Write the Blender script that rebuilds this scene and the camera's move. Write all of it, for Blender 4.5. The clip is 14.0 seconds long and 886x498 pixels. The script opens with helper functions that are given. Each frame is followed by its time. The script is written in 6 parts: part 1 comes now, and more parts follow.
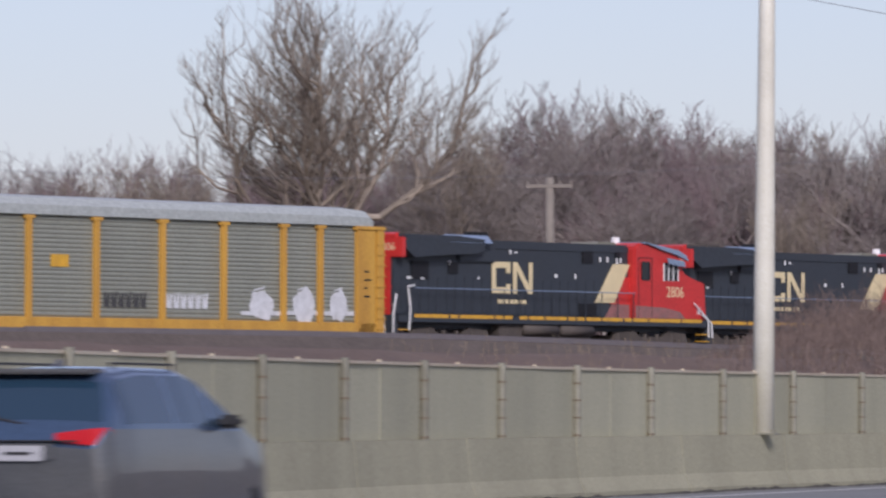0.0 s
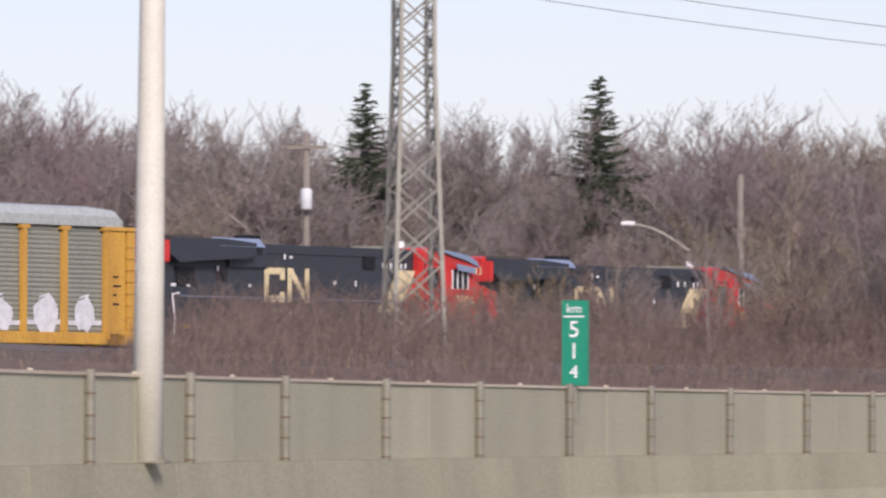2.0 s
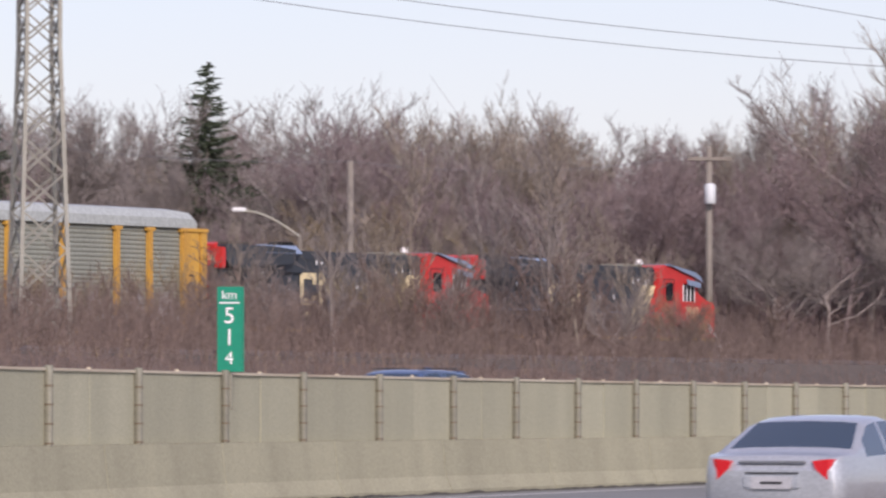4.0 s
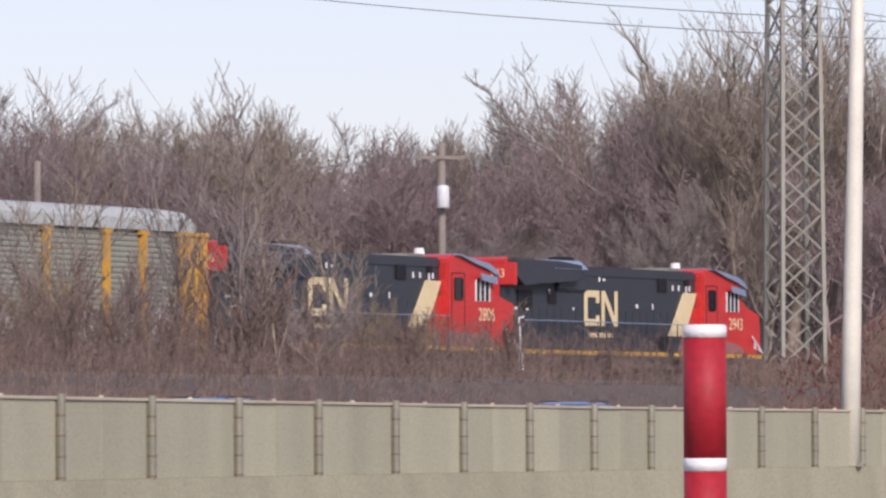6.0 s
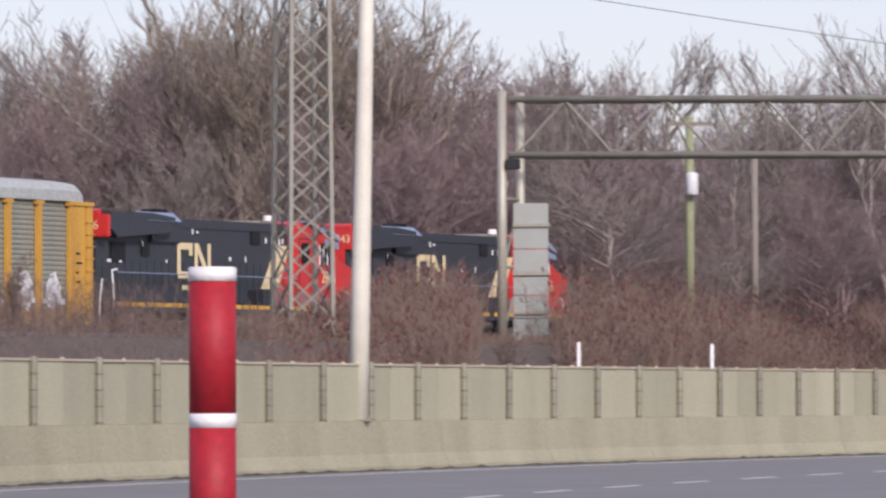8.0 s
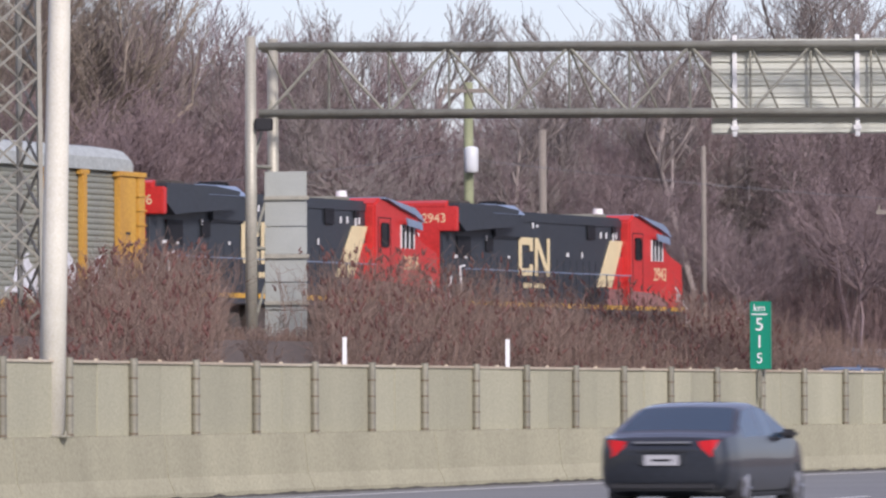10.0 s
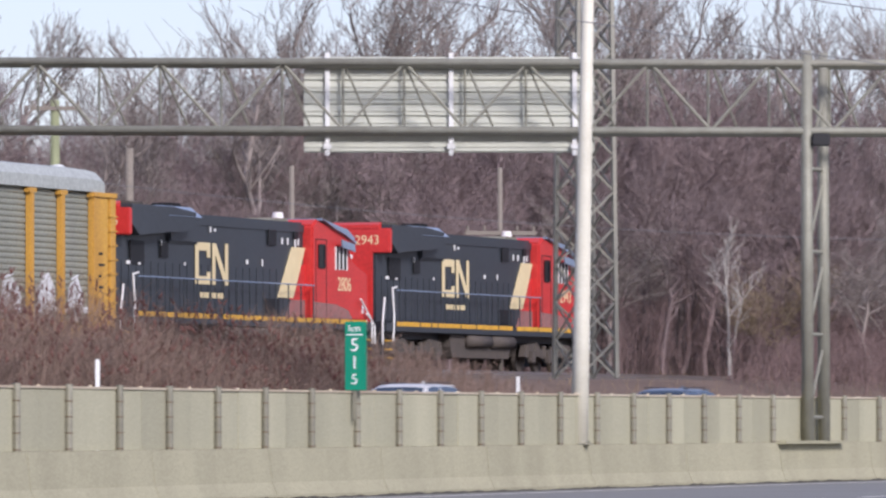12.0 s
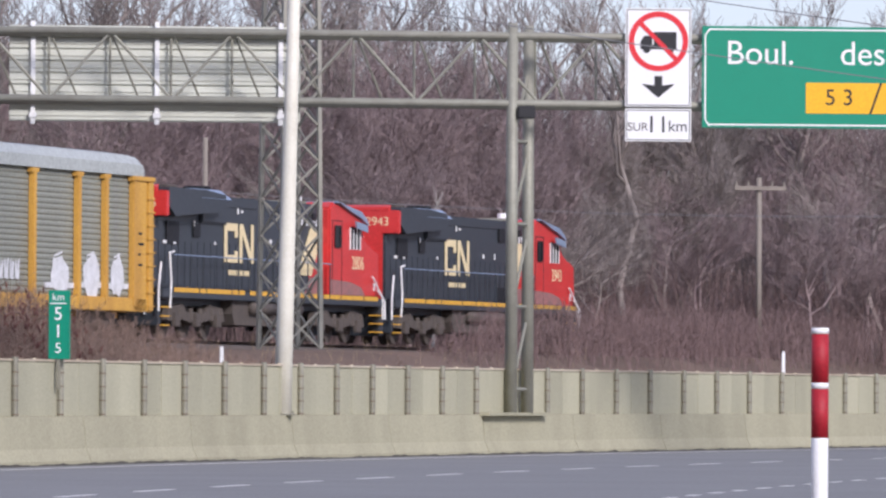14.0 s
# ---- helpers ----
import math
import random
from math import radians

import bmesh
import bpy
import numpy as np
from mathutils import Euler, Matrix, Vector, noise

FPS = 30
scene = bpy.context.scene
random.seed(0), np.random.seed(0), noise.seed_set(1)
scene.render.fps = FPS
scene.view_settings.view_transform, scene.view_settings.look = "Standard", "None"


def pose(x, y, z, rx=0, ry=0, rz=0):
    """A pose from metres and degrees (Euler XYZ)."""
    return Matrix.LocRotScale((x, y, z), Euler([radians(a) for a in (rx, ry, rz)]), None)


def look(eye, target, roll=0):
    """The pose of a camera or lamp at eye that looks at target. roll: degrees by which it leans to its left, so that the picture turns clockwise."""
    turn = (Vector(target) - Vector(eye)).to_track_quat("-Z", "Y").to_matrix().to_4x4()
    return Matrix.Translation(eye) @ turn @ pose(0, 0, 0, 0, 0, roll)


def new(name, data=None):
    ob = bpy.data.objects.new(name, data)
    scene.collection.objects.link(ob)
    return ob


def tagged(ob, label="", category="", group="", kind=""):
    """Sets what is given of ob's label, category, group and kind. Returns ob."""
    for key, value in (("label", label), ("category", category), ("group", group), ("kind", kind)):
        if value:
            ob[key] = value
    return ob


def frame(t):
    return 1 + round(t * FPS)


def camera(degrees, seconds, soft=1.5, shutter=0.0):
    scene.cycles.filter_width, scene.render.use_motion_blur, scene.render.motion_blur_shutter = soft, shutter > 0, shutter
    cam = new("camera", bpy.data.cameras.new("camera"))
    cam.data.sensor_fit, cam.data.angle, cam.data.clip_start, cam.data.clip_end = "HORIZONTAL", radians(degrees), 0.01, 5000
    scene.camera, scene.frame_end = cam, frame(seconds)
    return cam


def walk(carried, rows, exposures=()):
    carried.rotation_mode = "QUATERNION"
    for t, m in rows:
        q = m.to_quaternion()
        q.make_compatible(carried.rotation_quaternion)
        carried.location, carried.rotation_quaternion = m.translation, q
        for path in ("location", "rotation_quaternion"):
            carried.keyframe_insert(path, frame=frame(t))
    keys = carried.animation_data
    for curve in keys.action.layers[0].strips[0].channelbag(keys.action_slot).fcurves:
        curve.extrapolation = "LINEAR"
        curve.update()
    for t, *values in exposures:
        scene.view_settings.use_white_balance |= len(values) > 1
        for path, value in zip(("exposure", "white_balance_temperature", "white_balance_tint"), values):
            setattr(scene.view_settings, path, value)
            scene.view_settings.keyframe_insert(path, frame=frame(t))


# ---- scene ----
# Camera: long lens, slides forward between the three places from which it watches.
cam = camera(7.478, 14.0, soft=2.4, shutter=0.3)
PATH = [
    (0.0, 6.08, -72.89, -11.171, 1.360, 0.10), (0.5, 3.97, -58.70, -9.865, 1.275, 0.10), (1.0, 2.64, -49.72, -7.894, 1.394, 0.10),
    (1.5, 1.50, -42.09, -6.415, 1.350, 0.10), (2.0, 0.53, -35.53, -5.980, 1.522, 0.07), (2.5, 0.53, -35.53, -4.670, 1.522, -0.10),
    (3.0, 0.53, -35.53, -4.798, 1.504, -0.14), (3.5, 0.08, -35.53, -3.695, 1.451, 0.08), (4.0, -0.67, -35.53, -2.455, 1.409, 0.03),
    (4.2, -1.10, -35.53, -1.866, 1.377, 0.05), (6.3, 0.00, 0.00, 0.000, 1.683, -0.03), (6.5, 0.00, 0.00, 0.361, 1.627, 0.15),
    (7.0, 0.00, 0.00, 1.414, 1.539, 0.04), (7.5, 0.00, 0.00, 2.607, 1.430, 0.11), (8.0, 0.00, 0.00, 3.811, 1.264, -0.15),
    (8.2, 0.00, 0.00, 4.187, 1.224, -0.13), (9.2, 3.10, 17.50, 5.300, 1.290, -0.10), (10.3, 2.80, 37.11, 6.238, 1.369, -0.10), (10.5, 2.80, 37.11, 6.588, 1.416, 0.10),
    (11.0, 2.80, 37.11, 7.670, 1.442, 0.03), (11.5, 2.80, 37.11, 8.604, 1.490, -0.03), (12.0, 2.80, 37.11, 9.425, 1.490, -0.10),
    (12.5, 2.80, 37.11, 10.181, 1.512, -0.20), (13.0, 2.80, 37.11, 10.802, 1.401, -0.12), (13.5, 2.80, 37.11, 11.509, 1.324, 0.20),
    (14.0, 2.80, 37.11, 11.921, 1.245, 0.30),
]


def eye_pose(x, y, az, up, roll):
    """Eye height 1.45 m; az clockwise from north (+y), up: pitch, roll clockwise, all in degrees."""
    a, p = radians(az), radians(up)
    d = Vector((math.sin(a) * math.cos(p), math.cos(a) * math.cos(p), math.sin(p)))
    eye = Vector((x, y, 1.45))
    return look(eye, eye + d * 100, roll)


walk(cam, [(t, eye_pose(x, y, az, up, roll)) for t, x, y, az, up, roll in PATH],
     exposures=[(0.0, 0.02, 5800.0, 21.0), (0.6, 0.32, 6150.0, 23.0), (1.2, 0.37, 6200.0, 23.0), (8.2, 0.36, 6150.0, 22.5), (10.3, 0.42, 5950.0, 20.5), (12.0, 0.44, 5850.0, 19.5), (14.0, 0.44, 5800.0, 19.5)])

# ---- light ----
SUN_AZ, SUN_EL = 160.0, 30.0          # degrees clockwise from +y, and above the horizon
world = bpy.data.worlds.new("sky")
scene.world = world
world.use_nodes = True
wn, wl = world.node_tree.nodes, world.node_tree.links
sky = wn.new("ShaderNodeTexSky")
sky.sky_type, sky.sun_disc = "NISHITA", False
sky.sun_elevation, sky.sun_rotation = radians(SUN_EL), radians(SUN_AZ)
sky.air_density, sky.dust_density, sky.ozone_density = 1.0, 0.6, 2.2
veil = wn.new("ShaderNodeMix")                 # thin even high cloud over the blue
veil.data_type = "RGBA"
veil.inputs[0].default_value = 0.3
veil.inputs[7].default_value = (8.6, 7.7, 8.7, 1)
wl.new(sky.outputs[0], veil.inputs[6])
wl.new(veil.outputs[2], wn["Background"].inputs[0])
wn["Background"].inputs[1].default_value = 0.088
sun = new("sun", bpy.data.lights.new("sun", "SUN"))
sun.data.energy, sun.data.angle, sun.data.color = 2.7, radians(14.0), (1.0, 0.92, 0.80)
sun.matrix_world = look((0, 0, 60), (0 - math.sin(radians(SUN_AZ)) * 50, 0 - math.cos(radians(SUN_AZ)) * 50,
                                     60 - math.tan(radians(SUN_EL)) * 50))


# ---- materials ----
def mat(name, color, rough=0.7, metal=0.0, vary=0.18, scale=3.0, fine=40.0, bump=0.15, second=None, piece=0.0, coat=0.0, spec=0.5, streak=False):
    """Principled surface: a broad stain noise, a fine grain, relief, and an optional per-piece shift."""
    m = bpy.data.materials.new(name)
    m.use_nodes = True
    n, l = m.node_tree.nodes, m.node_tree.links
    b = n["Principled BSDF"]
    b.inputs["Roughness"].default_value, b.inputs["Metallic"].default_value = rough, metal
    b.inputs["Coat Weight"].default_value = coat
    b.inputs["Specular IOR Level"].default_value = spec
    tc = n.new("ShaderNodeTexCoord")
    src = tc.outputs["Object"]
    if streak:
        mp = n.new("ShaderNodeMapping")
        mp.inputs["Scale"].default_value = (1.0, 1.0, 0.12)
        l.new(src, mp.inputs[0])
        src = mp.outputs[0]
    big, small = n.new("ShaderNodeTexNoise"), n.new("ShaderNodeTexNoise")
    big.inputs["Scale"].default_value, small.inputs["Scale"].default_value = scale, fine
    big.inputs["Detail"].default_value = 6
    l.new(src, big.inputs["Vector"])
    l.new(tc.outputs["Object"], small.inputs["Vector"])
    dark = [c * (1 - vary) for c in color]
    light = [min(1, c * (1 + vary)) for c in color]
    ramp = n.new("ShaderNodeMix")
    ramp.data_type = "RGBA"
    ramp.inputs["A"].default_value = (*(second or dark), 1)
    ramp.inputs["B"].default_value = (*light, 1)
    l.new(big.outputs[0], ramp.inputs["Factor"])
    out = ramp.outputs["Result"]
    g = n.new("ShaderNodeMix")
    g.data_type, g.blend_type = "RGBA", "OVERLAY"
    g.inputs["Factor"].default_value = 0.35
    l.new(out, g.inputs["A"])
    l.new(small.outputs[0], g.inputs["B"])
    out = g.outputs["Result"]
    if piece:
        oi, hs = n.new("ShaderNodeObjectInfo"), n.new("ShaderNodeHueSaturation")
        mr = n.new("ShaderNodeMapRange")
        mr.inputs["To Min"].default_value, mr.inputs["To Max"].default_value = 1 - piece, 1 + piece
        l.new(oi.outputs["Random"], mr.inputs["Value"])
        l.new(mr.outputs[0], hs.inputs["Value"])
        l.new(out, hs.inputs["Color"])
        out = hs.outputs[0]
    l.new(out, b.inputs["Base Color"])
    if bump:
        bp = n.new("ShaderNodeBump")
        bp.inputs["Strength"].default_value, bp.inputs["Distance"].default_value = bump, 0.02
        l.new(small.outputs[0], bp.inputs["Height"])
        l.new(bp.outputs[0], b.inputs["Normal"])
    return m


def twig_mat(name, color, other, vary=0.35):
    """Bark and twigs: tone shifts from plant to plant and from twig to twig."""
    m = bpy.data.materials.new(name)
    m.use_nodes = True
    n, l = m.node_tree.nodes, m.node_tree.links
    b = n["Principled BSDF"]
    b.inputs["Roughness"].default_value = 0.85
    geo, oi = n.new("ShaderNodeNewGeometry"), n.new("ShaderNodeObjectInfo")
    mix = n.new("ShaderNodeMix")
    mix.data_type = "RGBA"
    mix.inputs["A"].default_value, mix.inputs["B"].default_value = (*color, 1), (*other, 1)
    l.new(oi.outputs["Random"], mix.inputs["Factor"])
    hs, mr = n.new("ShaderNodeHueSaturation"), n.new("ShaderNodeMapRange")
    mr.inputs["To Min"].default_value, mr.inputs["To Max"].default_value = 1 - vary, 1 + vary
    l.new(geo.outputs["Random Per Island"], mr.inputs["Value"])
    l.new(mr.outputs[0], hs.inputs["Value"])
    l.new(mix.outputs["Result"], hs.inputs["Color"])
    l.new(hs.outputs[0], b.inputs["Base Color"])
    return m


def glass_mat(name, tint, rough=0.05):
    m = bpy.data.materials.new(name)
    m.use_nodes = True
    b = m.node_tree.nodes["Principled BSDF"]
    b.inputs["Base Color"].default_value = (*tint, 1)
    b.inputs["Roughness"].default_value, b.inputs["Specular IOR Level"].default_value = rough, 0.5
    b.inputs["Coat Weight"].default_value, b.inputs["Coat Roughness"].default_value = 0.35, 0.02
    return m


def glow_mat(name, color, power):
    m = bpy.data.materials.new(name)
    m.use_nodes = True
    b = m.node_tree.nodes["Principled BSDF"]
    b.inputs["Base Color"].default_value = (*color, 1)
    b.inputs["Roughness"].default_value = 0.2
    b.inputs["Emission Color"].default_value, b.inputs["Emission Strength"].default_value = (*color, 1), power
    return m


M_PANEL = mat("screen_panel", (0.39, 0.375, 0.26), 0.75, vary=0.2, scale=0.7, fine=25, piece=0.10, streak=True)
M_BARRIER = mat("barrier_concrete", (0.36, 0.34, 0.23), 0.85, vary=0.26, scale=0.6, fine=18, bump=0.3, piece=0.04, streak=True)
M_GALV = mat("galvanised_steel", (0.44, 0.42, 0.34), 0.55, 0.35, vary=0.2, scale=2, fine=30, bump=0.05)
M_POST = mat("weathered_post", (0.25, 0.24, 0.185), 0.6, 0.2, vary=0.3, scale=3, fine=30, piece=0.15)
M_RAIL = mat("screen_rail", (0.66, 0.61, 0.47), 0.5, 0.1, vary=0.15, scale=0.25, fine=20, second=(0.36, 0.25, 0.16))
M_BAND = mat("rusty_band", (0.15, 0.115, 0.075), 0.8, vary=0.3)
M_LAMP_POLE = mat("pole_paint", (0.70, 0.68, 0.57), 0.55, 0.0, vary=0.10, scale=2, fine=30, bump=0.08, second=(0.58, 0.55, 0.45))
M_ASPHALT = mat("asphalt", (0.205, 0.208, 0.20), 0.9, vary=0.18, scale=0.25, fine=12, bump=0.25)
M_GRIT = mat("gutter_grit", (0.06, 0.055, 0.045), 0.95, vary=0.4, scale=2, fine=15, bump=0.5)
M_LINE = mat("road_paint", (0.62, 0.62, 0.60), 0.7, vary=0.15, scale=2, fine=20)
M_GROUND = mat("dry_ground", (0.15, 0.105, 0.075), 0.95, vary=0.4, scale=0.35, fine=6, bump=0.6, second=(0.085, 0.058, 0.045))
M_BALLAST = mat("ballast", (0.105, 0.085, 0.072), 0.95, vary=0.3, scale=1.0, fine=8, bump=0.7)
M_RAILSTEEL = mat("rail_steel", (0.26, 0.22, 0.2), 0.4, 0.7, vary=0.2)
M_TIE = mat("tie_wood", (0.10, 0.08, 0.065), 0.9, vary=0.3, piece=0.2)
M_RACK_YEL = mat("rack_yellow", (0.62, 0.36, 0.055), 0.55, vary=0.16, scale=1.5, fine=14, second=(0.40, 0.20, 0.04), streak=True)
M_RACK_GREY = mat("rack_galvanised", (0.30, 0.31, 0.255), 0.5, 0.25, vary=0.16, scale=1.0, fine=10, streak=True)
M_RACK_ROOF = mat("rack_roof", (0.45, 0.48, 0.45), 0.5, 0.15, vary=0.10, scale=0.7, fine=8)
M_WHITE_TAG = mat("white_spray", (0.72, 0.73, 0.75), 0.7, vary=0.2, scale=3, fine=12, second=(0.42, 0.43, 0.42))
M_BLACK_TAG = mat("black_spray", (0.06, 0.06, 0.06), 0.7, vary=0.3)
M_LOCO_BLACK = mat("loco_black", (0.028, 0.035, 0.044), 0.42, vary=0.3, scale=1.2, fine=10, bump=0.05, second=(0.036, 0.040, 0.046))
M_LOCO_RED = mat("loco_red", (0.60, 0.035, 0.03), 0.42, vary=0.15, scale=1.0, fine=10, bump=0.04, second=(0.42, 0.035, 0.03))
M_DUST = mat("red_under_dust", (0.30, 0.10, 0.09), 0.85, vary=0.35, scale=2.5, fine=14, second=(0.17, 0.13, 0.12))
# Roof grey with reflected sky mixed into the colour as blue.
M_LOCO_ROOF = mat("loco_roof_sky_grey", (0.24, 0.31, 0.42), 0.35, 0.1, vary=0.15)
M_CREAM = mat("loco_cream", (0.74, 0.62, 0.36), 0.5, vary=0.14, scale=2)
M_STRIPE = mat("reflective_yellow", (0.75, 0.42, 0.02), 0.5, vary=0.2, scale=2, second=(0.40, 0.22, 0.05))
M_GEAR = mat("grimy_running_gear", (0.045, 0.038, 0.033), 0.8, vary=0.5, scale=2, fine=12, bump=0.3, second=(0.11, 0.09, 0.075))
M_WHITE = mat("white_paint", (0.78, 0.78, 0.76), 0.5, vary=0.08, scale=4)
M_DARK = mat("dark_opening", (0.012, 0.012, 0.014), 0.6, vary=0.2)
M_LOCO_GLASS = mat("loco_window_glass", (0.012, 0.015, 0.02), 0.12, vary=0.1, bump=0.0)
M_GREEN = mat("sign_green", (0.0, 0.235, 0.135), 0.4, vary=0.06, scale=2, bump=0.02)
M_YELLOW_SIGN = mat("exit_yellow", (0.80, 0.42, 0.0), 0.4, vary=0.06)
M_RED_REFL = mat("red_reflective", (0.36, 0.012, 0.022), 0.62, vary=0.12, scale=6, bump=0.03)
M_RED_SIGN = mat("prohibition_red", (0.65, 0.02, 0.03), 0.4, vary=0.05)
M_SHEET = mat("bluish_sheet", (0.42, 0.44, 0.40), 0.55, 0.2, vary=0.12, scale=1.5)
M_SIGN_BACK = mat("aluminium_back", (0.56, 0.57, 0.49), 0.55, 0.25, vary=0.12, scale=1.5)
M_GANTRY = mat("gantry_steel", (0.31, 0.31, 0.25), 0.6, 0.3, vary=0.2, scale=2, second=(0.21, 0.20, 0.16))
M_TOWER = mat("tower_lattice", (0.31, 0.30, 0.25), 0.6, 0.3, vary=0.25, scale=1.5)
M_WOOD_POLE = mat("weathered_pole", (0.24, 0.21, 0.175), 0.9, vary=0.25, scale=2, fine=20)
M_GREEN_POLE = mat("treated_pole", (0.26, 0.28, 0.16), 0.9, vary=0.25, scale=2, fine=20)
M_WIRE = mat("wire", (0.17, 0.17, 0.18), 0.6, vary=0.1)
M_TRANSFORMER = mat("transformer_grey", (0.66, 0.68, 0.68), 0.45, vary=0.08)
M_BARK_GREY = twig_mat("bark_grey_brown", (0.245, 0.21, 0.19), (0.285, 0.245, 0.22))
M_BARK_RED = twig_mat("bark_red_brown", (0.275, 0.205, 0.20), (0.25, 0.195, 0.19))
M_BARK_PALE = twig_mat("bark_pale", (0.30, 0.25, 0.195), (0.26, 0.215, 0.17))
M_BIRCH = twig_mat("bark_birch", (0.48, 0.45, 0.41), (0.42, 0.39, 0.35), 0.15)
# Distant wood: bark colour paled to imitate haze in the air.
M_HAZE = twig_mat("far_twigs_hazed", (0.25, 0.212, 0.21), (0.23, 0.195, 0.19), 0.3)
M_BRUSH = twig_mat("brush_brown", (0.195, 0.145, 0.118), (0.165, 0.115, 0.098), 0.45)
M_WILLOW = twig_mat("bark_willow", (0.30, 0.235, 0.14), (0.27, 0.21, 0.13), 0.3)
M_UNDER = twig_mat("undergrowth_maroon", (0.20, 0.138, 0.128), (0.18, 0.122, 0.114), 0.45)
M_SUMAC = twig_mat("sumac_stem", (0.25, 0.18, 0.14), (0.235, 0.165, 0.13), 0.4)
M_SUMAC_CONE = twig_mat("sumac_cone", (0.13, 0.052, 0.045), (0.15, 0.07, 0.055), 0.35)
M_GRASS = twig_mat("dry_grass", (0.33, 0.25, 0.155), (0.26, 0.19, 0.12), 0.3)
M_NEEDLE = twig_mat("spruce_needles", (0.045, 0.062, 0.034), (0.058, 0.074, 0.04), 0.5)
M_TYRE = mat("tyre_rubber", (0.02, 0.02, 0.02), 0.85, vary=0.2)
M_RIM = mat("wheel_alloy", (0.35, 0.35, 0.36), 0.35, 0.8, vary=0.1)
# The bluish base stands in for sky mirrored in the panes.
M_CAR_GLASS = glass_mat("car_glass", (0.02, 0.045, 0.075))
M_TRIM = mat("black_trim", (0.025, 0.025, 0.027), 0.6, vary=0.2)
M_TAIL = glow_mat("tail_lamp_lit", (0.40, 0.010, 0.014), 0.35)
M_TAIL_DULL = glow_mat("tail_lamp", (0.22, 0.008, 0.014), 0.03)
M_PLATE = mat("plate_white", (0.42, 0.42, 0.43), 0.5, vary=0.1)


# ---- building helpers ----
def part(name, bm, material, parent=None, label="", smooth=False):
    me = bpy.data.meshes.new(name)
    bmesh.ops.recalc_face_normals(bm, faces=bm.faces)
    bm.to_mesh(me)
    bm.free()
    if smooth:
        me.polygons.foreach_set("use_smooth", [True] * len(me.polygons))
    me.materials.append(material)
    ob = new(name, me)
    ob.parent = parent
    if label:
        ob["label"] = label
    return ob


def share(name, mesh, parent, m, label=""):
    ob = new(name, mesh)
    ob.parent = parent
    ob.matrix_basis = m
    if label:
        ob["label"] = label
    return ob


def root(name, label, category, m=None, group="", kind=""):
    ob = tagged(new(name), label, category, group, kind)
    if m is not None:
        ob.matrix_basis = m
    return ob


def box(bm, x0, x1, y0, y1, z0, z1, bevel=0.0):
    r = bmesh.ops.create_cube(bm, size=1.0)
    bmesh.ops.scale(bm, vec=(abs(x1 - x0), abs(y1 - y0), abs(z1 - z0)), verts=r["verts"])
    bmesh.ops.translate(bm, vec=((x0 + x1) / 2, (y0 + y1) / 2, (z0 + z1) / 2), verts=r["verts"])
    if bevel:
        bmesh.ops.bevel(bm, geom=list({e for v in r["verts"] for e in v.link_edges}), offset=bevel, segments=2, affect="EDGES")
    return bm


def tube(bm, p, q, r0, r1=None, n=8):
    p, q = Vector(p), Vector(q)
    r1 = r0 if r1 is None else r1
    z = (q - p).normalized()
    x = z.orthogonal().normalized()
    y = z.cross(x)
    rings = []
    for c, r in ((p, r0), (q, r1)):
        rings.append([bm.verts.new(c + (x * math.cos(2 * math.pi * k / n) + y * math.sin(2 * math.pi * k / n)) * r) for k in range(n)])
    for k in range(n):
        bm.faces.new((rings[0][k], rings[0][(k + 1) % n], rings[1][(k + 1) % n], rings[1][k]))
    bm.faces.new(rings[0][::-1])
    bm.faces.new(rings[1])
    return bm


def prism(bm, outline, y0, y1):
    """A slab: outline of (x, z) points, extruded from y0 to y1."""
    a = [bm.verts.new((x, y0, z)) for x, z in outline]
    b = [bm.verts.new((x, y1, z)) for x, z in outline]
    k = len(outline)
    for i in range(k):
        bm.faces.new((a[i], a[(i + 1) % k], b[(i + 1) % k], b[i]))
    bm.faces.new(a[::-1])
    bm.faces.new(b)
    return bm


def loft(bm, rings, caps=True):
    vs = [[bm.verts.new(p) for p in r] for r in rings]
    k = len(vs[0])
    for a, b in zip(vs, vs[1:]):
        for i in range(k):
            bm.faces.new((a[i], a[(i + 1) % k], b[(i + 1) % k], b[i]))
    if caps:
        bm.faces.new(vs[0][::-1])
        bm.faces.new(vs[-1])
    return bm


def lettering(name, text, size, material, parent, m, depth=0.004, label=""):
    """Raised letters of the built-in font, cap height about size * 0.7, facing +z of m, centred."""
    cu = bpy.data.curves.new(name, "FONT")
    cu.body, cu.size, cu.extrude, cu.align_x, cu.align_y = text, size, depth, "CENTER", "CENTER"
    tmp = bpy.data.objects.new(name + "_tmp", cu)
    scene.collection.objects.link(tmp)
    me = bpy.data.meshes.new_from_object(tmp.evaluated_get(bpy.context.evaluated_depsgraph_get()))
    bpy.data.objects.remove(tmp)
    me.materials.clear()
    me.materials.append(material)
    return share(name, me, parent, m, label)


# ---- road line: the median barrier's curve ----
CURVE = (0.001557893, -0.057973794, -13.730692854)


def median_x(y):
    a, b, c = CURVE
    yy = min(max(y, 18.6), 245.0)
    return (a * yy + b) * yy + c + ((2 * a * yy + b) * (y - 245.0) if y > 245.0 else 0.0)


_ys = np.arange(-400.0, 900.0, 0.5)
_xs = np.array([median_x(v) for v in _ys])
_ss = np.concatenate([[0], np.cumsum(np.hypot(np.diff(_xs), np.diff(_ys)))])
_ss -= np.interp(0, _ys, _ss)


